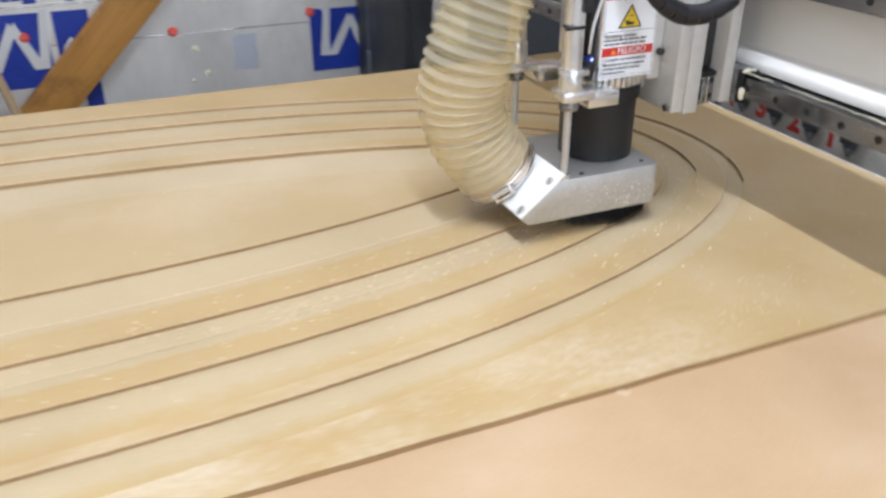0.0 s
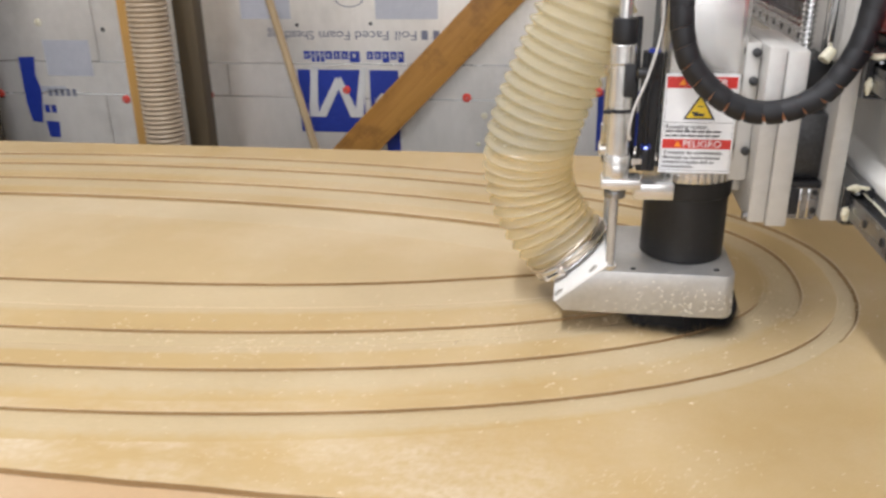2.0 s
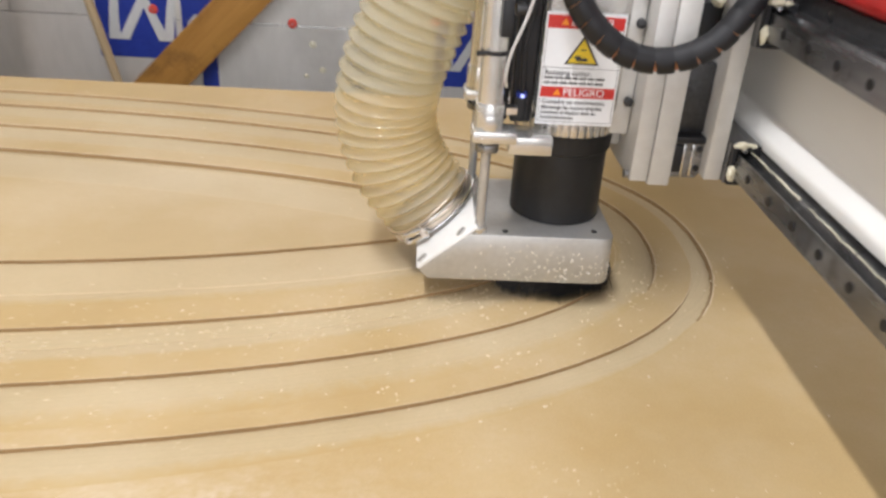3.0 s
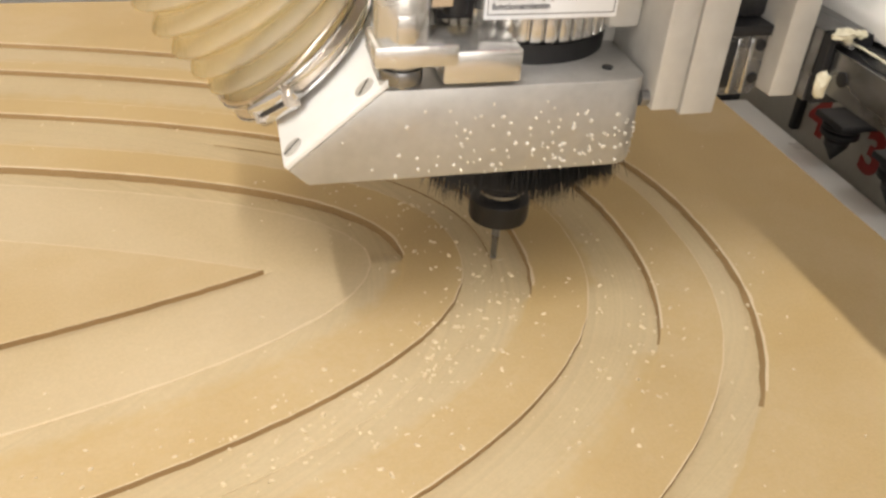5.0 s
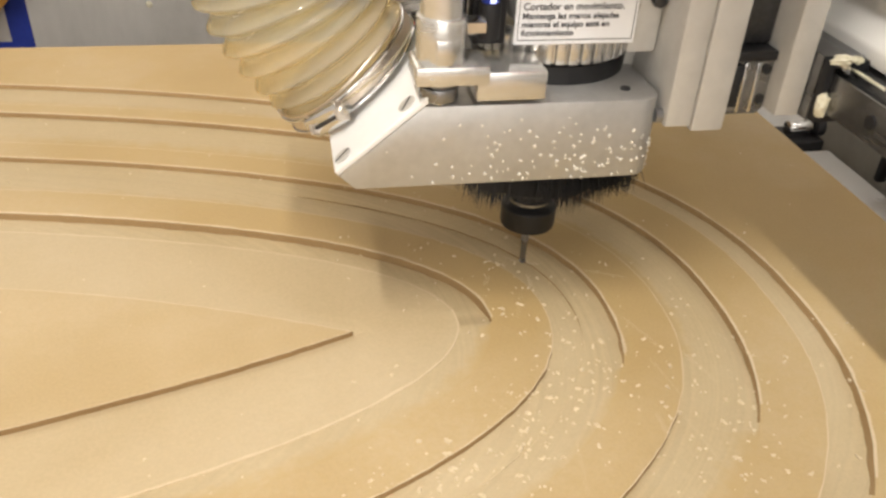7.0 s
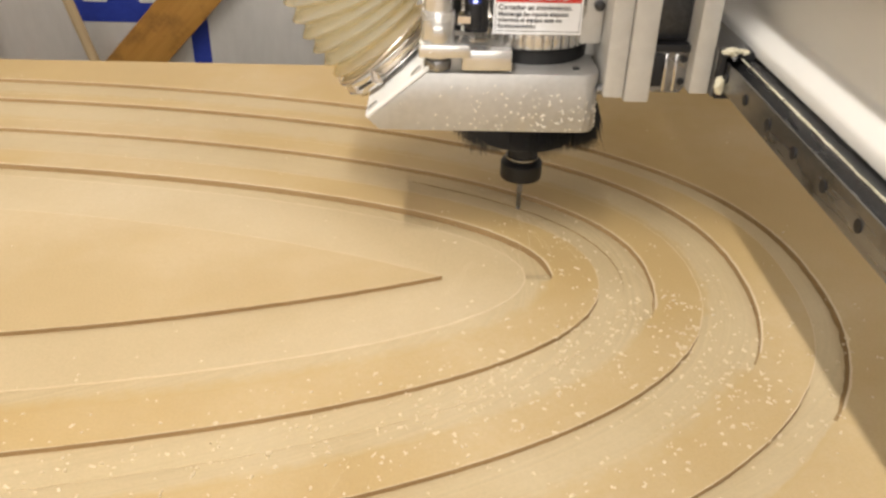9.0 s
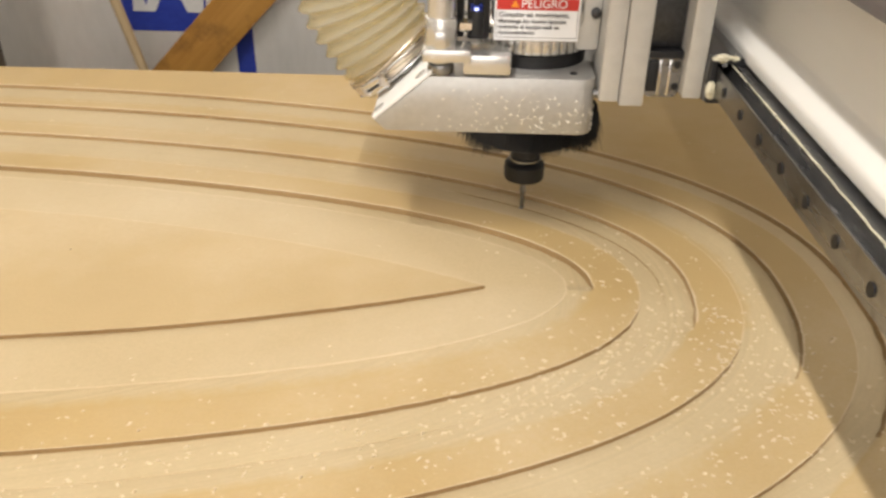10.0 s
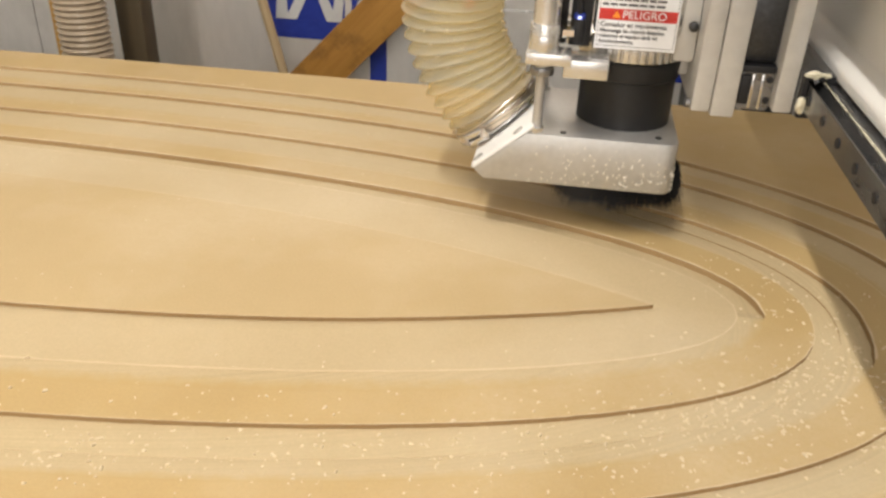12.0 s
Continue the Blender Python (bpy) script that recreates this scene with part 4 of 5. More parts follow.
# ---- the head, with spindle, plates and bearings; its origin is the tip of the bit ----
def warning_label(parent):
    y = -0.0615
    lab = part("warning_label", box(-0.0465, 0.0375, y, y + 0.0012, 0.212, 0.3365, 0.0004, segments=1), LABEL_WHITE, parent, "white and red bilingual warning label", smooth=False)

    def flat(x0, x1, z0, z1, mat, name, lift=0.0002):
        return part(name, box(x0, x1, y - lift, y - lift + 0.0002, z0, z1, 0), mat, lab, smooth=False)

    flat(-0.0445, 0.0355, 0.3195, 0.3335, LABEL_RED, "red_band")
    flat(-0.0445, 0.0355, 0.2435, 0.2555, LABEL_RED, "red_band")
    for z in (0.2765, 0.2150):
        flat(-0.0445, 0.0355, z, z + 0.0005, LABEL_INK, "ruled_line")
    for x in (-0.0445, 0.0352):
        flat(x, x + 0.0004, 0.215, 0.2435, LABEL_INK, "ruled_line")
        flat(x, x + 0.0004, 0.2555, 0.3195, LABEL_INK, "ruled_line")

    def triangle(cx, cz, w, mat, lift, name):
        h = w * 0.87
        return part(name, prism([(cx - w / 2, cz - h / 3), (cx + w / 2, cz - h / 3), (cx, cz + h * 2 / 3)], y - lift, y - lift + 0.0002), mat, lab, smooth=False)

    triangle(-0.0045, 0.2915, 0.037, LABEL_INK, 0.0003, "sign_border")
    triangle(-0.0045, 0.2915, 0.030, LABEL_YELLOW, 0.0006, "sign_field")
    flat(-0.011, 0.001, 0.2850, 0.2885, LABEL_INK, "pictogram", 0.0009)
    flat(-0.013, -0.006, 0.2880, 0.2905, LABEL_INK, "pictogram", 0.0009)
    flat(-0.007, -0.001, 0.2965, 0.2978, LABEL_INK, "pictogram", 0.0009)
    triangle(-0.0265, 0.2485, 0.0085, LABEL_ORANGE, 0.0004, "small_sign")
    triangle(-0.0265, 0.3255, 0.0085, LABEL_ORANGE, 0.0004, "small_sign")
    face = lambda x, z: Matrix.Translation((x, y - 0.0005, z)) @ Euler((radians(90), 0, 0)).to_matrix().to_4x4()
    lettering("PELIGRO", 0.0118, face(0.002, 0.2494), LABEL_WHITE, lab, "heading", 0.0002, 0.044)
    lettering("DANGER", 0.0118, face(0.002, 0.3264), LABEL_WHITE, lab, "heading", 0.0002, 0.044)
    for text, z, size, w in (
        ("Rotating cutter.", 0.2712, 0.0075, 0.050),
        ("Cortador en movimiento.", 0.2385, 0.0068, 0.069),
        ("Mantenga las manos alejadas", 0.2320, 0.0056, 0.066),
        ("mientras el equipo est\u00e9 en", 0.2262, 0.0056, 0.060),
        ("funcionamiento", 0.2203, 0.0056, 0.036),
    ):
        lettering(text, size, face(-0.042 + w / 2, z), TEXT_GREY, lab, "text_line", 0.0001, w, 0.00012)
    for z, w in ((0.2655, 0.060), (0.2600, 0.056)):
        x = -0.042
        while x < -0.042 + w:
            n = random.uniform(0.006, 0.012)
            flat(x, x + n - 0.0014, z - 0.0012, z + 0.0012, TEXT_GREY, "text_bar", 0.0004)
            x += n
    # the printed sheet is a little shorter than its layout
    lab.scale.z, lab.location = 0.963, (0.0022, 0, 0.01245)
    return lab


def router_head():
    h = thing("router_head", "router spindle with a black nose on grey mounting plates", "router head")
    # spindle
    part("spindle_body", box(-0.047, 0.047, -0.058, 0.05, 0.226, 0.62, 0.012, segments=4), ALU_BRUSHED, h)
    part("lower_body", revolve([(0.046, 0.2002), (0.0555, 0.2004), (0.0555, 0.224), (0.050, 0.2262)], 48), ALU_BRUSHED, h)
    fins = bmesh.new()
    for i in range(40):
        a = 2 * math.pi * i / 40
        b = box(-0.0036, 0.0036, 0.050, 0.0600, 0.2005, 0.2235, 0.0012, segments=2)
        bmesh.ops.rotate(b, cent=(0, 0, 0), matrix=Matrix.Rotation(a, 3, "Z"), verts=b.verts)
        merged(fins, b)
    tagged(part("ribbed_ring", fins, ALU_BRUSHED, h, "bright ribbed ring"), kind="stuff")
    part("nose", revolve([(0.0160, 0.06), (0.0165, 0.088), (0.034, 0.0885), (0.0505, 0.0895), (0.0535, 0.092), (0.0535, 0.176), (0.0565, 0.178), (0.0578, 0.1985), (0.046, 0.2)], 48), BLACK, h, "black anodised spindle nose")
    part("collet_nut", revolve([(0.018, 0.0375), (0.0225, 0.0385), (0.0232, 0.041), (0.0232, 0.056), (0.0215, 0.0585), (0.0165, 0.0615), (0.0165, 0.066)], 32), BLACK, h)
    part("collet_ring", revolve([(0.0165, 0.0605), (0.0182, 0.062), (0.0182, 0.0645), (0.017, 0.0655)], 32), STEEL, h, "bright ring")
    bit = revolve([(0.0022, -0.0052), (0.0026, -0.004), (0.0026, 0.014), (0.0032, 0.018), (0.0032, 0.04)], 14)
    part("router_bit", bit, STEEL, h, "thin steel router bit")
    warning_label(h)
    # air line and fittings beside the spindle
    part("black_bar", box(-0.071, -0.0485, -0.055, -0.035, 0.215, 0.36, 0.002), RUBBER, h)
    part("black_bar", box(-0.082, -0.074, -0.05, -0.04, 0.215, 0.40, 0.002), RUBBER, h)
    part("fitting", tube((-0.062, -0.062, 0.222), (-0.062, -0.062, 0.246), 0.0075, seg=16, bevel=0.001), RUBBER, h)
    part("push_ring", tube((-0.062, -0.062, 0.246), (-0.062, -0.062, 0.251), 0.006, seg=16), FOIL_INK, h, "blue push-in ring")
    part("fitting", tube((-0.06, -0.066, 0.332), (-0.06, -0.066, 0.362), 0.0078, seg=16, bevel=0.001), RUBBER, h)
    part("push_ring", tube((-0.06, -0.066, 0.362), (-0.06, -0.066, 0.3665), 0.0066, seg=16), FOIL_INK, h, "blue push-in ring")
    part("indicator_led", box(-0.0640, -0.0600, -0.0702, -0.0690, 0.2470, 0.2500, 0.0004), LED, h, "lit blue-white indicator")
    part("elbow", tube((-0.078, -0.068, 0.338), (-0.06, -0.066, 0.338), 0.0066, seg=14, bevel=0.001), DARK_STEEL, h)
    part("fitting_nut", tube((-0.078, -0.066, 0.232), (-0.066, -0.066, 0.232), 0.0065, seg=6), CHROME, h)
    part("air_line", sweep(spline([(-0.062, -0.062, 0.25), (-0.064, -0.064, 0.30), (-0.056, -0.066, 0.37), (-0.05, -0.06, 0.46), (-0.05, -0.05, 0.6)], 24), 0.003, 8), RUBBER, h)
    part("signal_lead", sweep(spline([(-0.083, -0.094, 0.265), (-0.0855, -0.099, 0.275), (-0.082, -0.098, 0.30), (-0.066, -0.092, 0.345), (-0.055, -0.082, 0.40), (-0.06, -0.07, 0.50), (-0.06, -0.06, 0.6)], 36), 0.0018, 8), PLATE, h, "thin grey lead")
    # two guide cylinders with their clamps
    for y, s in ((-0.0755, 1), (0.0755, -1)):
        part("guide_cylinder", revolve([(0.012, 0.198), (0.0136, 0.2), (0.0136, 0.350), (0.0152, 0.352), (0.0152, 0.372), (0.0136, 0.3735), (0.008, 0.374), (0.008, 0.55)], 28, centre=(-0.096, y, 0)), ALU_BRUSHED, h, "bright air cylinder")
        part("cylinder_foot", tube((-0.096, y, 0.207), (-0.096, y, 0.243), 0.0158, seg=28, bevel=0.001), ALU_BRUSHED, h)
        a, b = sorted((y - s * 0.0162, y - s * 0.010))
        part("foot_flat", box(-0.1012, -0.0908, a, b, 0.2146, 0.231, 0.0008), ALU_BRUSHED, h)
        part("end_cap", tube((-0.096, y, 0.3745), (-0.096, y, 0.402), 0.0145, seg=24, bevel=0.001), RUBBER, h)
        part("gland", tube((-0.096, y, 0.188), (-0.096, y, 0.197), 0.013, seg=24, bevel=0.001), STEEL, h)
        a, b = sorted((y - s * 0.0175, y + s * 0.017))
        part("clamp_arm", box(-0.114, -0.066, a, b, 0.2015, 0.2145, 0.002), ALU_BRUSHED, h)
        a, b = sorted((y - s * 0.0125, y + s * 0.03))
        part("clamp_block", box(-0.0735, -0.0262, a, b, 0.1885, 0.2085, 0.002), ALU_BRUSHED, h)
    part("sensor", box(-0.0935, -0.082, -0.0965, -0.0885, 0.315, 0.352, 0.001), RUBBER, h, "black position sensor")
    tie = bmesh.new()
    tube((-0.096, -0.0755, 0.2945), (-0.096, -0.0755, 0.2985), 0.0147, seg=24, bm=tie)
    box(-0.116, -0.106, -0.092, -0.086, 0.2945, 0.2985, 0.0005, tie)
    part("cable_tie", tie, RUBBER, h, "black cable tie")
    # mounting plates
    part("mount_block", box(0.040, 0.0625, -0.052, 0.085, 0.205, 0.372, 0.004), PLATE, h)
    part("mount_foot", box(0.049, 0.063, -0.02, 0.085, 0.182, 0.206, 0.003), PLATE, h)
    for z in (0.244, 0.328, 0.361):
        part("bolt_head", tube((0.056, -0.0525, z), (0.056, -0.0595, z), 0.0052, seg=10, bevel=0.0008), DARK_STEEL, h)
    part("inner_plate", box(0.0628, 0.0825, -0.086, 0.09, 0.1635, 0.372, 0.0025), PLATE, h)
    part("outer_plate", box(0.0832, 0.1075, -0.086, 0.09, 0.1595, 0.368, 0.0025), PLATE, h)
    part("stop_screw", tube((0.0575, -0.078, 0.170), (0.0625, -0.078, 0.170), 0.005, seg=14), STEEL, h)
    part("carriage_plate", box(0.1445, 0.1635, -0.086, 0.10, 0.169, 0.60, 0.0025), PLATE, h)
    part("drive_block", box(0.108, 0.1442, -0.06, 0.08, 0.213, 0.292, 0.003), DARK_STEEL, h)
    part("upper_block", box(0.108, 0.1442, -0.045, 0.08, 0.296, 0.352, 0.003), BLACK, h)
    brg = part("bearing_block", prism([(0.109, 0.170), (0.113, 0.165), (0.140, 0.165), (0.144, 0.170), (0.144, 0.205), (0.109, 0.205)], -0.07, 0.06), STEEL, h, "oily steel bearing block", smooth=False)
    part("seal_strip", box(0.1085, 0.1440, -0.073, 0.06, 0.2055, 0.2125, 0.0008), RUBBER, h, "black seal")
    part("end_cap", box(0.110, 0.1205, -0.075, -0.07, 0.172, 0.203, 0.001), RUBBER, brg)
    for z in (0.1765, 0.1985):
        part("bolt_hole", tube((0.1395, -0.0702, z), (0.1395, -0.0715, z), 0.0036, seg=12), RUBBER, brg)
    part("rib", box(0.1215, 0.1245, -0.0725, -0.07, 0.167, 0.204, 0.0006), CHROME, brg)
    part("rib", box(0.131, 0.134, -0.0725, -0.07, 0.167, 0.204, 0.0006), CHROME, brg)
    screw = []
    for i in range(42):
        z = 0.352 + i * 0.0062
        screw += [(0.0062, z), (0.0082, z + 0.0022), (0.0082, z + 0.004), (0.0062, z + 0.0062)]
    part("ball_screw", revolve(screw, 20, centre=(0.115, -0.025, 0)), CHROME, h, "bright ball screw")
    part("slide_rail", box(0.131, 0.1442, -0.055, -0.03, 0.352, 0.60, 0.002), CHROME, h)
    part("grease_blob", tube((0.126, -0.066, 0.354), (0.136, -0.060, 0.366), 0.0075, 0.006, 10, 0.002), GREASE, h, "white grease")
    # bearing blocks that ride the two rails
    for zc in (0.193, 0.341):
        b = part("rail_carriage", prism([(0.1638, zc - 0.023), (0.198, zc - 0.023), (0.198, zc - 0.012), (0.1835, zc - 0.0165), (0.1685, zc - 0.0165), (0.1685, zc + 0.0165), (0.1835, zc + 0.0165), (0.198, zc + 0.012), (0.198, zc + 0.023), (0.1638, zc + 0.023)], -0.094, 0.075), STEEL, h, smooth=False)
        part("wiper", prism([(0.165, zc - 0.022), (0.195, zc - 0.022), (0.195, zc - 0.013), (0.183, zc - 0.0172), (0.169, zc - 0.0172), (0.169, zc + 0.0172), (0.183, zc + 0.0172), (0.195, zc + 0.013), (0.195, zc + 0.022), (0.165, zc + 0.022)], -0.1015, -0.094), RUBBER, b, smooth=False)
        part("nipple", tube((0.1735, -0.1015, zc + 0.019), (0.1735, -0.110, zc + 0.019), 0.0032, 0.0024, 10), CHROME, b)
        for p, size in (((0.173, -0.1025, zc + 0.0235), (0.0085, 0.0045, 0.0036)), ((0.1665, -0.1035, zc - 0.008), (0.0042, 0.0036, 0.0085)), ((0.1845, -0.1005, zc + 0.0225), (0.0052, 0.0035, 0.0026))):
            blob = bmesh.new()
            bmesh.ops.create_icosphere(blob, subdivisions=3, radius=1)
            for v in blob.verts:
                k = 1 + 0.5 * noise.noise(v.co * 1.7 + Vector(p) * 90) + 0.25 * noise.noise(v.co * 4.1 + Vector(p) * 40)
                v.co = Vector(p) + Vector((v.co.x * size[0], v.co.y * size[1], v.co.z * size[2])) * k
            part("grease_blob", blob, GREASE, b, "squeezed-out grease")
    return h


def cable_loop():
    """A slack black cable in spiral wrap that hangs before the plates."""
    c = thing("wrapped_cable", "slack black cable bundle in spiral wrap", "cable")
    pts = spline([(-0.046, -0.10, 0.60), (-0.043, -0.108, 0.50), (-0.040, -0.115, 0.421), (-0.035, -0.116, 0.384), (-0.022, -0.116, 0.353), (0.006, -0.116, 0.324), (0.039, -0.115, 0.307), (0.076, -0.115, 0.306), (0.111, -0.114, 0.321), (0.134, -0.112, 0.347), (0.150, -0.108, 0.378), (0.159, -0.1, 0.42), (0.164, -0.09, 0.50), (0.166, -0.08, 0.60)], 240)
    part("lead_core", sweep(pts[::4], 0.0105, 10), BRASS_STRIP, c, "copper-coloured leads")
    n, turn = 34, 7
    for i in range(n):
        seg = pts[i * turn : i * turn + turn + 1]
        if len(seg) < 3:
            break
        skew = 0.2 * math.sin(i * 1.7)
        bm = bmesh.new()
        rings = []
        for k, p in enumerate(seg):
            d = (seg[min(k + 1, len(seg) - 1)] - seg[max(k - 1, 0)]).normalized()
            q = d.to_track_quat("Z", "Y")
            r = 0.0128 + 0.0006 * math.sin(k / len(seg) * math.pi) + 0.0004 * skew
            ring = []
            for a in range(20):
                t = 2 * math.pi * a / 20
                out = q @ Vector((math.cos(t), math.sin(t), 0))
                gap = max(0.0, out.dot(Vector((0.3, -0.40, -0.87))) - 0.30) * (0.0030 + 0.0014 * math.sin(i * 2.3))
                lean = 0.0035 * math.cos(t + 0.6) + (gap if k == 0 else -gap if k == len(seg) - 1 else 0)
                ring.append(bm.verts.new(p + q @ Vector((r * math.cos(t), r * math.sin(t), lean))))
            rings.append(ring)
        for lo, hi in zip(rings, rings[1:]):
            for a in range(20):
                bm.faces.new((lo[a], lo[(a + 1) % 20], hi[(a + 1) % 20], hi[a]))
        bm.faces.new(rings[0][::-1])
        bm.faces.new(rings[-1])
        part("wrap_turn", bm, RUBBER, c)
    return c


# ---- the dust shoe, which slides up and down the guide rods ----
def dust_shoe():
    s = thing("dust_shoe", "milled aluminium dust shoe with a black brush skirt", "dust shoe")
    out = [(-0.1635, 0.1385), (-0.152, 0.1275), (0.060, 0.1275), (0.060, 0.1865), (-0.1065, 0.1865)]
    bm = bmesh.new()
    base = [Vector((x, z)) for x, z in out]
    bm = prism(out, -0.085, 0.085)
    upright = [e for e in bm.edges if abs(e.verts[0].co.x - e.verts[1].co.x) < 1e-6 and abs(e.verts[0].co.y - e.verts[1].co.y) < 1e-6 and e.verts[0].co.x > 0]
    bmesh.ops.bevel(bm, geom=upright, offset=0.016, segments=6, affect="EDGES", profile=0.5)
    sharp = [e for e in bm.edges if len(e.link_faces) == 2 and e.calc_face_angle(0) > 0.5]
    bmesh.ops.bevel(bm, geom=sharp, offset=0.0016, segments=2, affect="EDGES", profile=0.5)
    body = part("shoe_body", bm, ALU, s)
    # sloped plate that carries the hose
    slope = Matrix.Translation((-0.1330, 0, 0.1643)) @ Euler((0, radians(-40.1), 0)).to_matrix().to_4x4()
    plate = box(-0.0395, 0.0455, -0.0852, 0.0852, 0, 0.0042, 0.0008)
    bmesh.ops.transform(plate, matrix=slope, verts=plate.verts)
    pl = part("port_plate", plate, PORT_ALU, s, "bright sloped port plate")
    for u in (-0.0305, 0.0255):
        for v in (-0.074, 0.074):
            b = tube((u, v, 0.0042), (u, v, 0.0054), 0.0068, seg=18, bevel=0.0004)
            bmesh.ops.transform(b, matrix=slope, verts=b.verts)
            sc = part("screw_head", b, PLATE, pl)
            k = box(u - 0.0062, u + 0.0062, v - 0.0008, v + 0.0008, 0.0053, 0.0057, 0)
            bmesh.ops.transform(k, matrix=slope @ Matrix.Translation((u, v, 0)) @ Matrix.Rotation(0.6 + u * 9, 4, "Z") @ Matrix.Translation((-u, -v, 0)), verts=k.verts)
            part("slot", k, DARK_STEEL, sc)
    port = tube((0.003, 0.024, 0.0042), (0.001, 0.024, 0.012), 0.047, seg=40)
    bmesh.ops.transform(port, matrix=slope, verts=port.verts)
    part("hose_port", port, STEEL, s)
    for x, y in ((0.038, -0.066), (-0.066, -0.074), (0.038, 0.066)):
        part("cap_screw", tube((x, y, 0.1865), (x, y, 0.1877), 0.0035, seg=12), DARK_STEEL, s)
    # guide rods
    for y in (-0.0755, 0.0755):
        rod = part("guide_rod", tube((-0.096, y, 0.1865), (-0.096, y, 0.33), 0.0055, seg=20), ROD, s, "polished steel guide rod")
        part("rod_nut", tube((-0.096, y, 0.1865), (-0.096, y, 0.1925), 0.009, seg=6), ALU_BRUSHED, rod)
    # the brush: a ring of bristles of uneven length
    rnd = random.Random(12)
    br = bmesh.new()
    for _ in range(4200):
        a = rnd.uniform(0, 2 * math.pi)
        r = 0.066 + rnd.uniform(-0.010, 0.010)
        l = rnd.uniform(0.034, 0.044) * (0.86 + 0.14 * math.sin(5 * a + 1) * math.sin(2 * a))
        out_a = a + rnd.gauss(0, 0.06)
        lean = rnd.gauss(0.12, 0.10)
        p0 = Vector((r * math.cos(a), r * math.sin(a), 0.130))
        p1 = p0 + Vector((lean * l * math.cos(out_a), lean * l * math.sin(out_a), -l))
        w = rnd.uniform(0.0006, 0.0011)
        side = Vector((-math.sin(a), math.cos(a), 0)) * w
        ahead = Vector((math.cos(a), math.sin(a), 0)) * w
        v = [br.verts.new(p) for p in (p0 + side, p0 - side * 0.5 + ahead, p0 - side * 0.5 - ahead, p1)]
        for f in ((0, 1, 3), (1, 2, 3), (2, 0, 3)):
            br.faces.new([v[q] for q in f])
    brush = part("brush_skirt", br, BRISTLE, s, "black bristle skirt", smooth=False)
    tagged(brush, kind="stuff")
    part("brush_holder", revolve([(0.054, 0.1195), (0.0715, 0.1195), (0.073, 0.1275), (0.054, 0.1275)], 40), BRISTLE, s)
    # chips stuck to the front of the shoe
    flk = bmesh.new()
    for _ in range(130):
        run, z = 0.204 * rnd.betavariate(1.9, 1.15), 0.129 + 0.052 * rnd.betavariate(1.1, 1.8)
        e = rnd.uniform(0.0003, 0.00105)
        turn = max(0.0, run - 0.179) / 0.016
        x, y = -0.135 + min(run, 0.179), -0.0856
        if turn:  # round the corner of the shoe
            x, y = 0.044 + 0.0165 * math.sin(turn), -0.069 - 0.0165 * math.cos(turn)
        b = box(-e, e, -0.0008, 0.0008, -e * 0.8, e * 0.8, 0)
        bmesh.ops.transform(b, matrix=Matrix.Translation((x, y, z)) @ Matrix.Rotation(turn, 4, "Z") @ Matrix.Rotation(rnd.uniform(0, 3), 4, "Y"), verts=b.verts)
        merged(flk, b)
    tagged(part("chip_crust", flk, CRUMB, s, "pale chips stuck to the metal", smooth=False), kind="stuff")
    return s


# ---- the suction hose: stiff rings that ride with the head and follow the shoe's stroke ----
HOSE_LINE = [(-0.1487, 0.024, 0.1730), (-0.1775, 0.024, 0.2075), (-0.197, 0.024, 0.241), (-0.208, 0.021, 0.285), (-0.203, 0.012, 0.335), (-0.181, 0.010, 0.395), (-0.150, 0.010, 0.46), (-0.122, 0.014, 0.53), (-0.106, 0.02, 0.62), (-0.098, 0.03, 0.75), (-0.095, 0.04, 0.95), (-0.095, 0.05, 1.25)]
STROKE = [(0.0, -0.096), (3.2, -0.096), (3.5, -0.090), (4.4, -0.008), (4.8, -0.001), (7.7, -0.0015), (9.3, -0.001), (11.15, -0.001), (11.3, -0.004), (11.5, -0.0155), (11.75, -0.042), (12.0, -0.064)]


def share(z):
    """How much of the shoe's stroke a ring at height z follows."""
    t = min(1, max(0, (z - 0.26) / 0.75))
    return 1 - t * t * (3 - 2 * t)


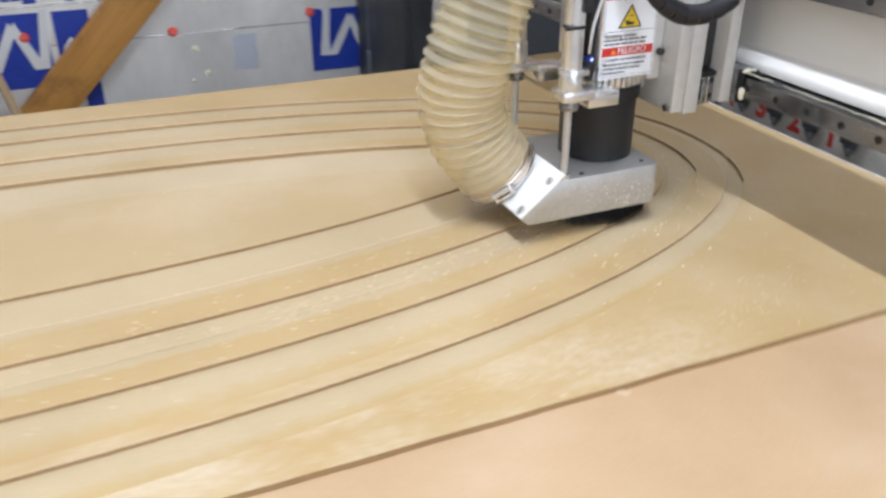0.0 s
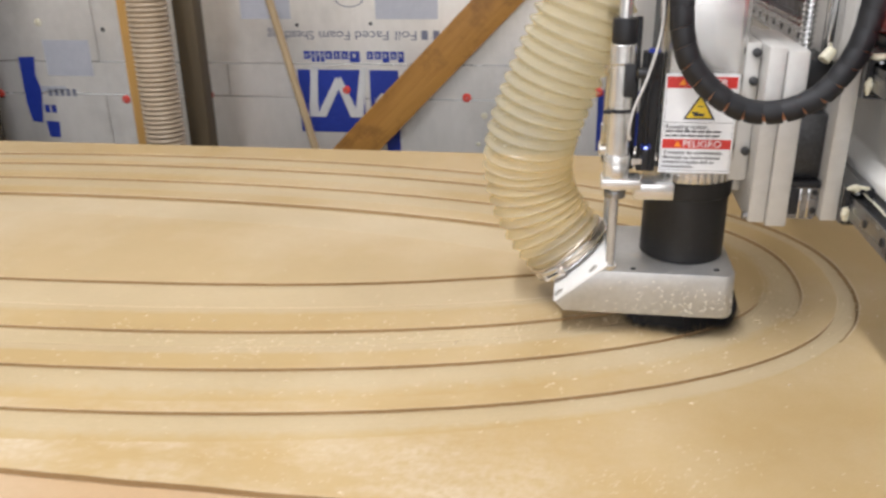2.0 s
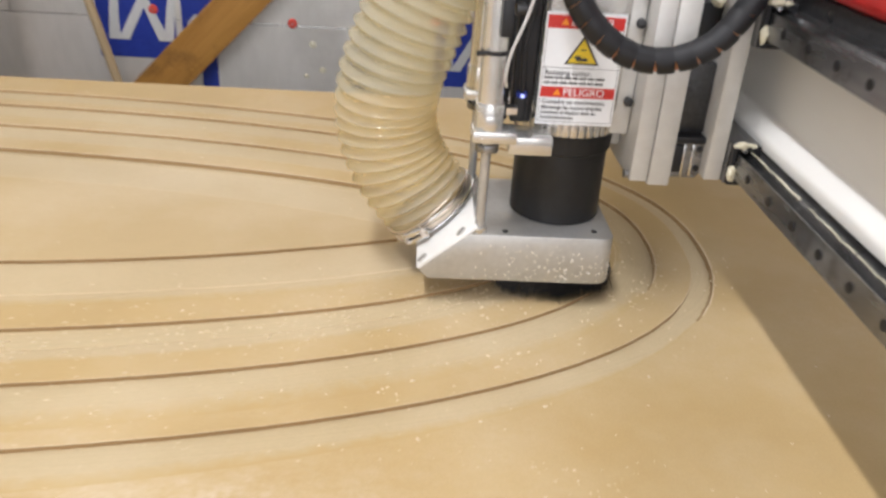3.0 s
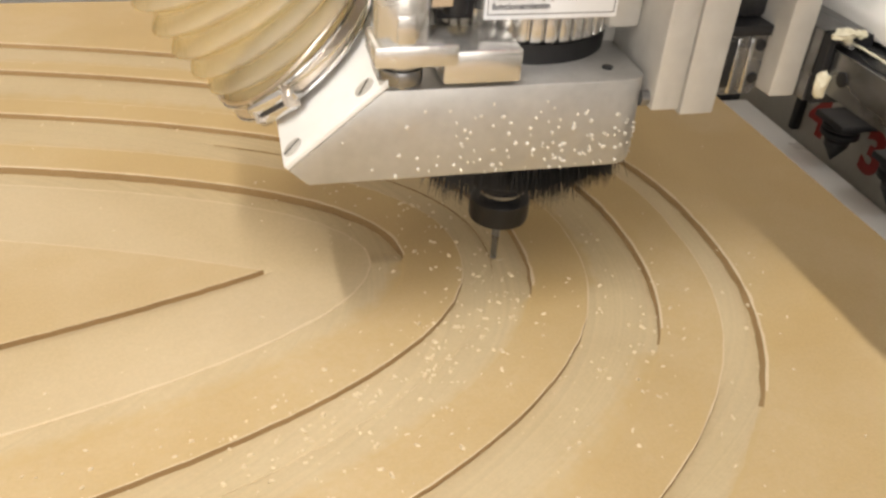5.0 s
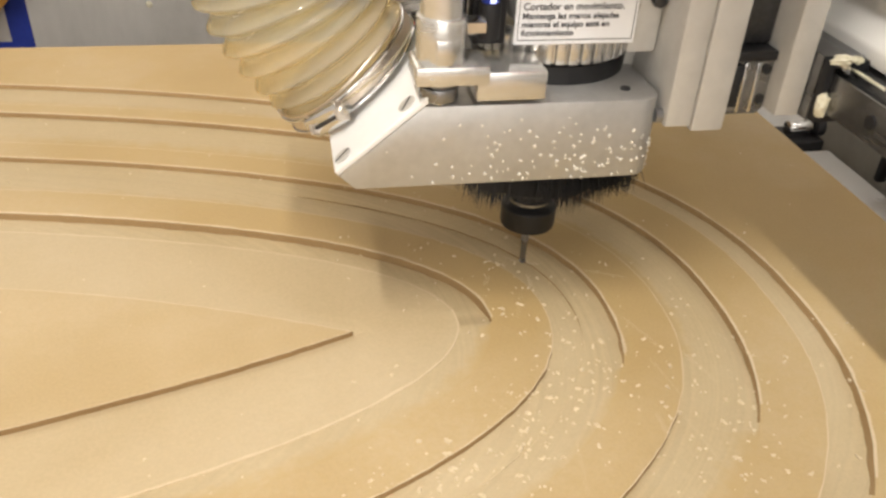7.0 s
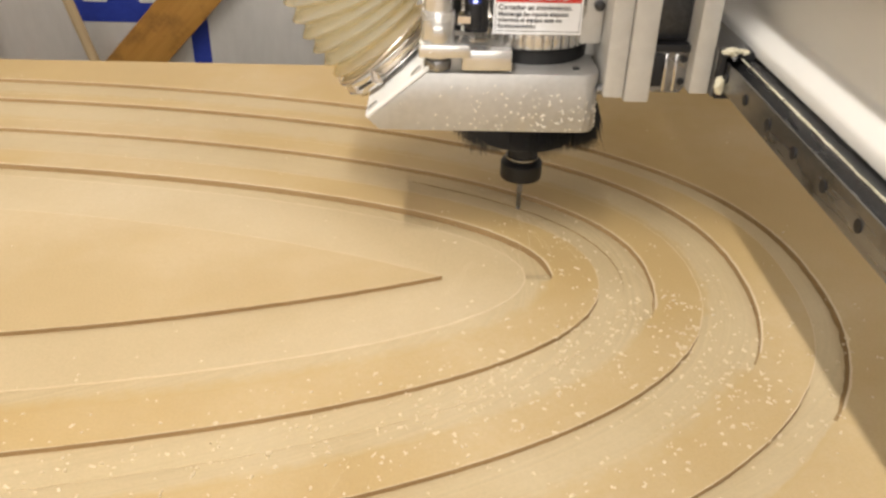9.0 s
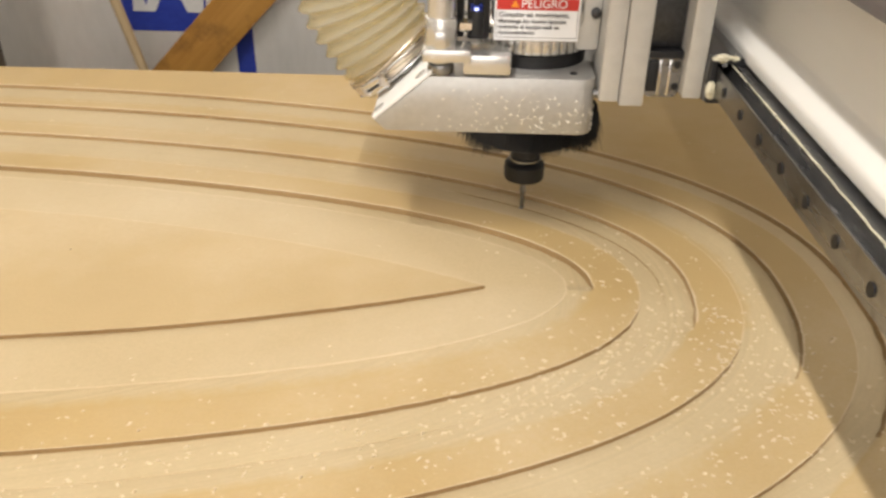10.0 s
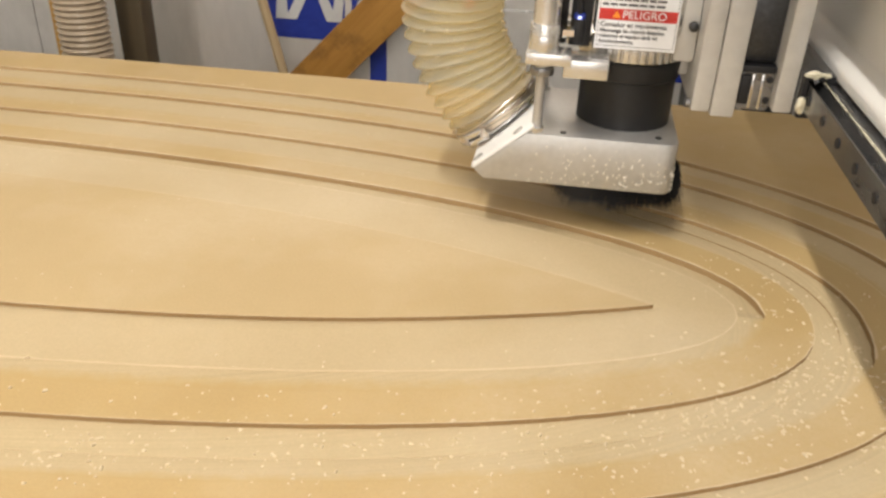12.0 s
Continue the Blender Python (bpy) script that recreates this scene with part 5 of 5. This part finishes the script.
def suction_hose():
    h = thing("suction_hose", "yellowish clear ribbed suction hose clamped to the shoe", "hose")
    n = 80
    pts = spline(HOSE_LINE, n)
    pitch = (pts[1] - pts[0]).length
    prof = [(0.0526, -0.57), (0.0528, -0.46), (0.0540, -0.37), (0.0566, -0.27), (0.0592, -0.16), (0.0606, -0.05), (0.0606, 0.03), (0.0594, 0.12), (0.0572, 0.23), (0.0550, 0.34), (0.0534, 0.45), (0.0526, 0.57)]
    seg = 40
    bm = bmesh.new()
    rows = [[bm.verts.new((r * math.cos(2 * math.pi * i / seg), r * math.sin(2 * math.pi * i / seg), z * pitch + 0.0055 * math.cos(2 * math.pi * i / seg + 1.2))) for i in range(seg)] for r, z in prof]
    for lo, hi in zip(rows, rows[1:]):
        for i in range(seg):
            bm.faces.new((lo[i], lo[(i + 1) % seg], hi[(i + 1) % seg], hi[i]))
    first = part("hose_ring", bm, HOSE, h)
    clear = first.data.copy()
    clear.materials[0] = HOSE_CLEAR
    rings = []
    for i, p in enumerate(pts):
        d = (pts[min(i + 1, n - 1)] - pts[max(i - 1, 0)]).normalized()
        if i == 0:
            d = (pts[1] - pts[0]).normalized()
        ob = first if i == 0 else new("hose_ring", first.data)
        ob.parent = h
        if i < 7:
            ob.data = clear
        rings.append((ob, Matrix.Translation(p) @ d.to_track_quat("Z", "Y").to_matrix().to_4x4(), share(p.z)))
    # worm-drive clamp round the hose's end
    d = (pts[1] - pts[0]).normalized()
    m = Matrix.Translation(pts[0]) @ d.to_track_quat("Z", "Y").to_matrix().to_4x4()
    band = revolve([(0.0555, -0.0042), (0.0598, -0.0042), (0.0602, -0.0036), (0.0602, 0.0036), (0.0598, 0.0042), (0.0555, 0.0042)], 48)
    cl = part("hose_clamp", band, BRONZE, h, "bright worm-drive clamp")
    front = m.to_3x3().inverted() @ Vector((-0.35, -1, -0.25))
    a = math.atan2(front.y, front.x)
    cx, cy = 0.064 * math.cos(a), 0.062 * math.sin(a)
    t = Vector((-math.sin(a), math.cos(a), 0))
    c0 = Vector((cx, cy, 0))
    for up in (-0.0042, 0.0042):
        part("worm_housing", tube(c0 - t * 0.015 + Vector((0, 0, up)), c0 + t * 0.015 + Vector((0, 0, up)), 0.0048, seg=12, bevel=0.001), CHROME, cl)
    part("worm_screw", tube(c0 + t * 0.013, c0 + t * 0.021, 0.0045, seg=6), CHROME, cl)
    for k in (-0.0125, 0.0125):  # the plates that hold both barrels
        part("barrel_strap", tube(c0 + t * k, c0 + t * (k + 0.003), 0.0098, seg=4, bevel=0.001), BRONZE, cl)
    part("barrel_gap", tube(c0 - t * 0.013 + Vector((cx, cy, 0)) * 0.05, c0 + t * 0.013 + Vector((cx, cy, 0)) * 0.05, 0.0016, seg=8), DARK_STEEL, cl, "dark slot")
    for up in (-0.0062, 0.0062):
        part("clamp_wire", sweep([Vector((0.0604 * math.cos(q), 0.0604 * math.sin(q), up)) for q in [2 * math.pi * k / 64 for k in range(65)]], 0.0013, 8), CHROME, cl)
    part("wire_end", sweep([Vector((0.0598 * math.cos(q), 0.0598 * math.sin(q), 0.010 + 0.0015 * math.sin(3 * q))) for q in [a - 1.8 + 0.12 * k for k in range(32)]], 0.0011, 6), BRONZE, cl)
    rings.append((cl, m, 1.0))
    return h, rings


# ---- ceiling lights ----
# unseen fixtures: shadows fix the x = -0.74 row, the other two add fill
def ceiling_lights():
    first = None
    for x, y, length, watts, turn in LAMPS:
        if first is None:
            first = thing("ceiling_light", "long white ceiling light, out of view, with a lit diffuser", "ceiling light", "ceiling lights", (x, y, CEILING))
            part("housing", box(-0.09, 0.09, -length / 2, length / 2, 0.012, 0.06, 0.004), WHITE_PAINT, first)
            part("diffuser", box(-LAMP_WIDTH / 2, LAMP_WIDTH / 2, -length / 2 + 0.02, length / 2 - 0.02, 0.002, 0.012, 0.003), GLOW, first, "glowing diffuser")
        else:
            copy_thing(first, pose(x, y, CEILING, 0, 0, turn))
        lamp = bpy.data.lights.new("tube_light", "AREA")
        lamp.shape, lamp.size, lamp.size_y = "RECTANGLE", LAMP_WIDTH, length
        lamp.energy, lamp.color = watts, LAMP_COLOUR
        ob = new("tube_light", lamp)
        ob.matrix_world = pose(x, y, CEILING - 0.004, 0, 0, turn)


room()
wall_prints()
fasteners()
leaning_timber()
hanging_hose()
far_corner()
bed()
board = carved_sheet()
chips(board)
chip_flights = thrown_chips(board)
tool_rack()
ceiling_lights()
gantry_thing = gantry()
head_thing = router_head()
cable_thing = cable_loop()
shoe_thing = dust_shoe()
hose_thing, hose_rings = suction_hose()

# seconds, x, y of the bit as it follows its groove
HEAD = [
    (0.0, 0.0290, -0.1803),
    (0.5, 0.0579, -0.1646),
    (1.0, 0.0801, -0.1518),
    (1.5, 0.0918, -0.1453),
    (2.0, 0.1107, -0.1320),
    (2.5, 0.1301, -0.1126),
    (3.0, 0.1436, -0.0946),
    (3.2, 0.1496, -0.0881),
    (4.8, 0.1821, -0.0190),
    (5.0, 0.1820, -0.0074),
    (5.5, 0.1808, 0.0173),
    (6.0, 0.1752, 0.0421),
    (6.5, 0.1674, 0.0629),
    (7.0, 0.1560, 0.0814),
    (7.5, 0.1410, 0.1016),
    (7.7, 0.1343, 0.1096),
    (9.3, 0.0764, 0.1599),
    (9.5, 0.0680, 0.1655),
    (10.0, 0.0452, 0.1773),
    (10.5, 0.0240, 0.1890),
    (11.0, 0.0015, 0.1979),
    (11.5, -0.0204, 0.2074),
    (12.0, -0.0427, 0.2148),
]


def stroke(t):
    for (t0, s0), (t1, s1) in zip(STROKE, STROKE[1:]):
        if t0 <= t <= t1:
            return s0 + (s1 - s0) * (t - t0) / (t1 - t0)
    return STROKE[-1][1]


def motions():
    walk(gantry_thing, [(t, pose(x, 0, 0)) for t, x, y in HEAD])
    for ob in (head_thing, cable_thing, hose_thing):
        walk(ob, [(t, pose(x, y, 0)) for t, x, y in HEAD])

    def bit(t):
        for (t0, x0, y0), (t1, x1, y1) in zip(HEAD, HEAD[1:]):
            if t0 <= t <= t1:
                k = (t - t0) / (t1 - t0)
                return x0 + (x1 - x0) * k, y0 + (y1 - y0) * k
        return HEAD[-1][1:]

    for ob, t, place, turn in chip_flights:
        x, y = bit(t)
        start, high = Vector((x, y, -0.0057)), Vector((x, y, 0.0)).lerp(place, 0.5) + Vector((0, 0, 0.02))
        way = [(0.0, start), (t, start), (t + 0.1, high), (t + 0.2, place), (12.0, place)]
        walk(ob, [(q, pose(*p, 0, 0, turn)) for q, p in way])

    times = sorted({t for t, *_ in HEAD} | {t for t, _ in STROKE})
    walk(shoe_thing, [(t, pose(*bit(t), stroke(t))) for t in times])
    for ob, m, k in hose_rings:
        walk(ob, [(t, Matrix.Translation((0, 0, k * s)) @ m) for t, s in STROKE])


motions()
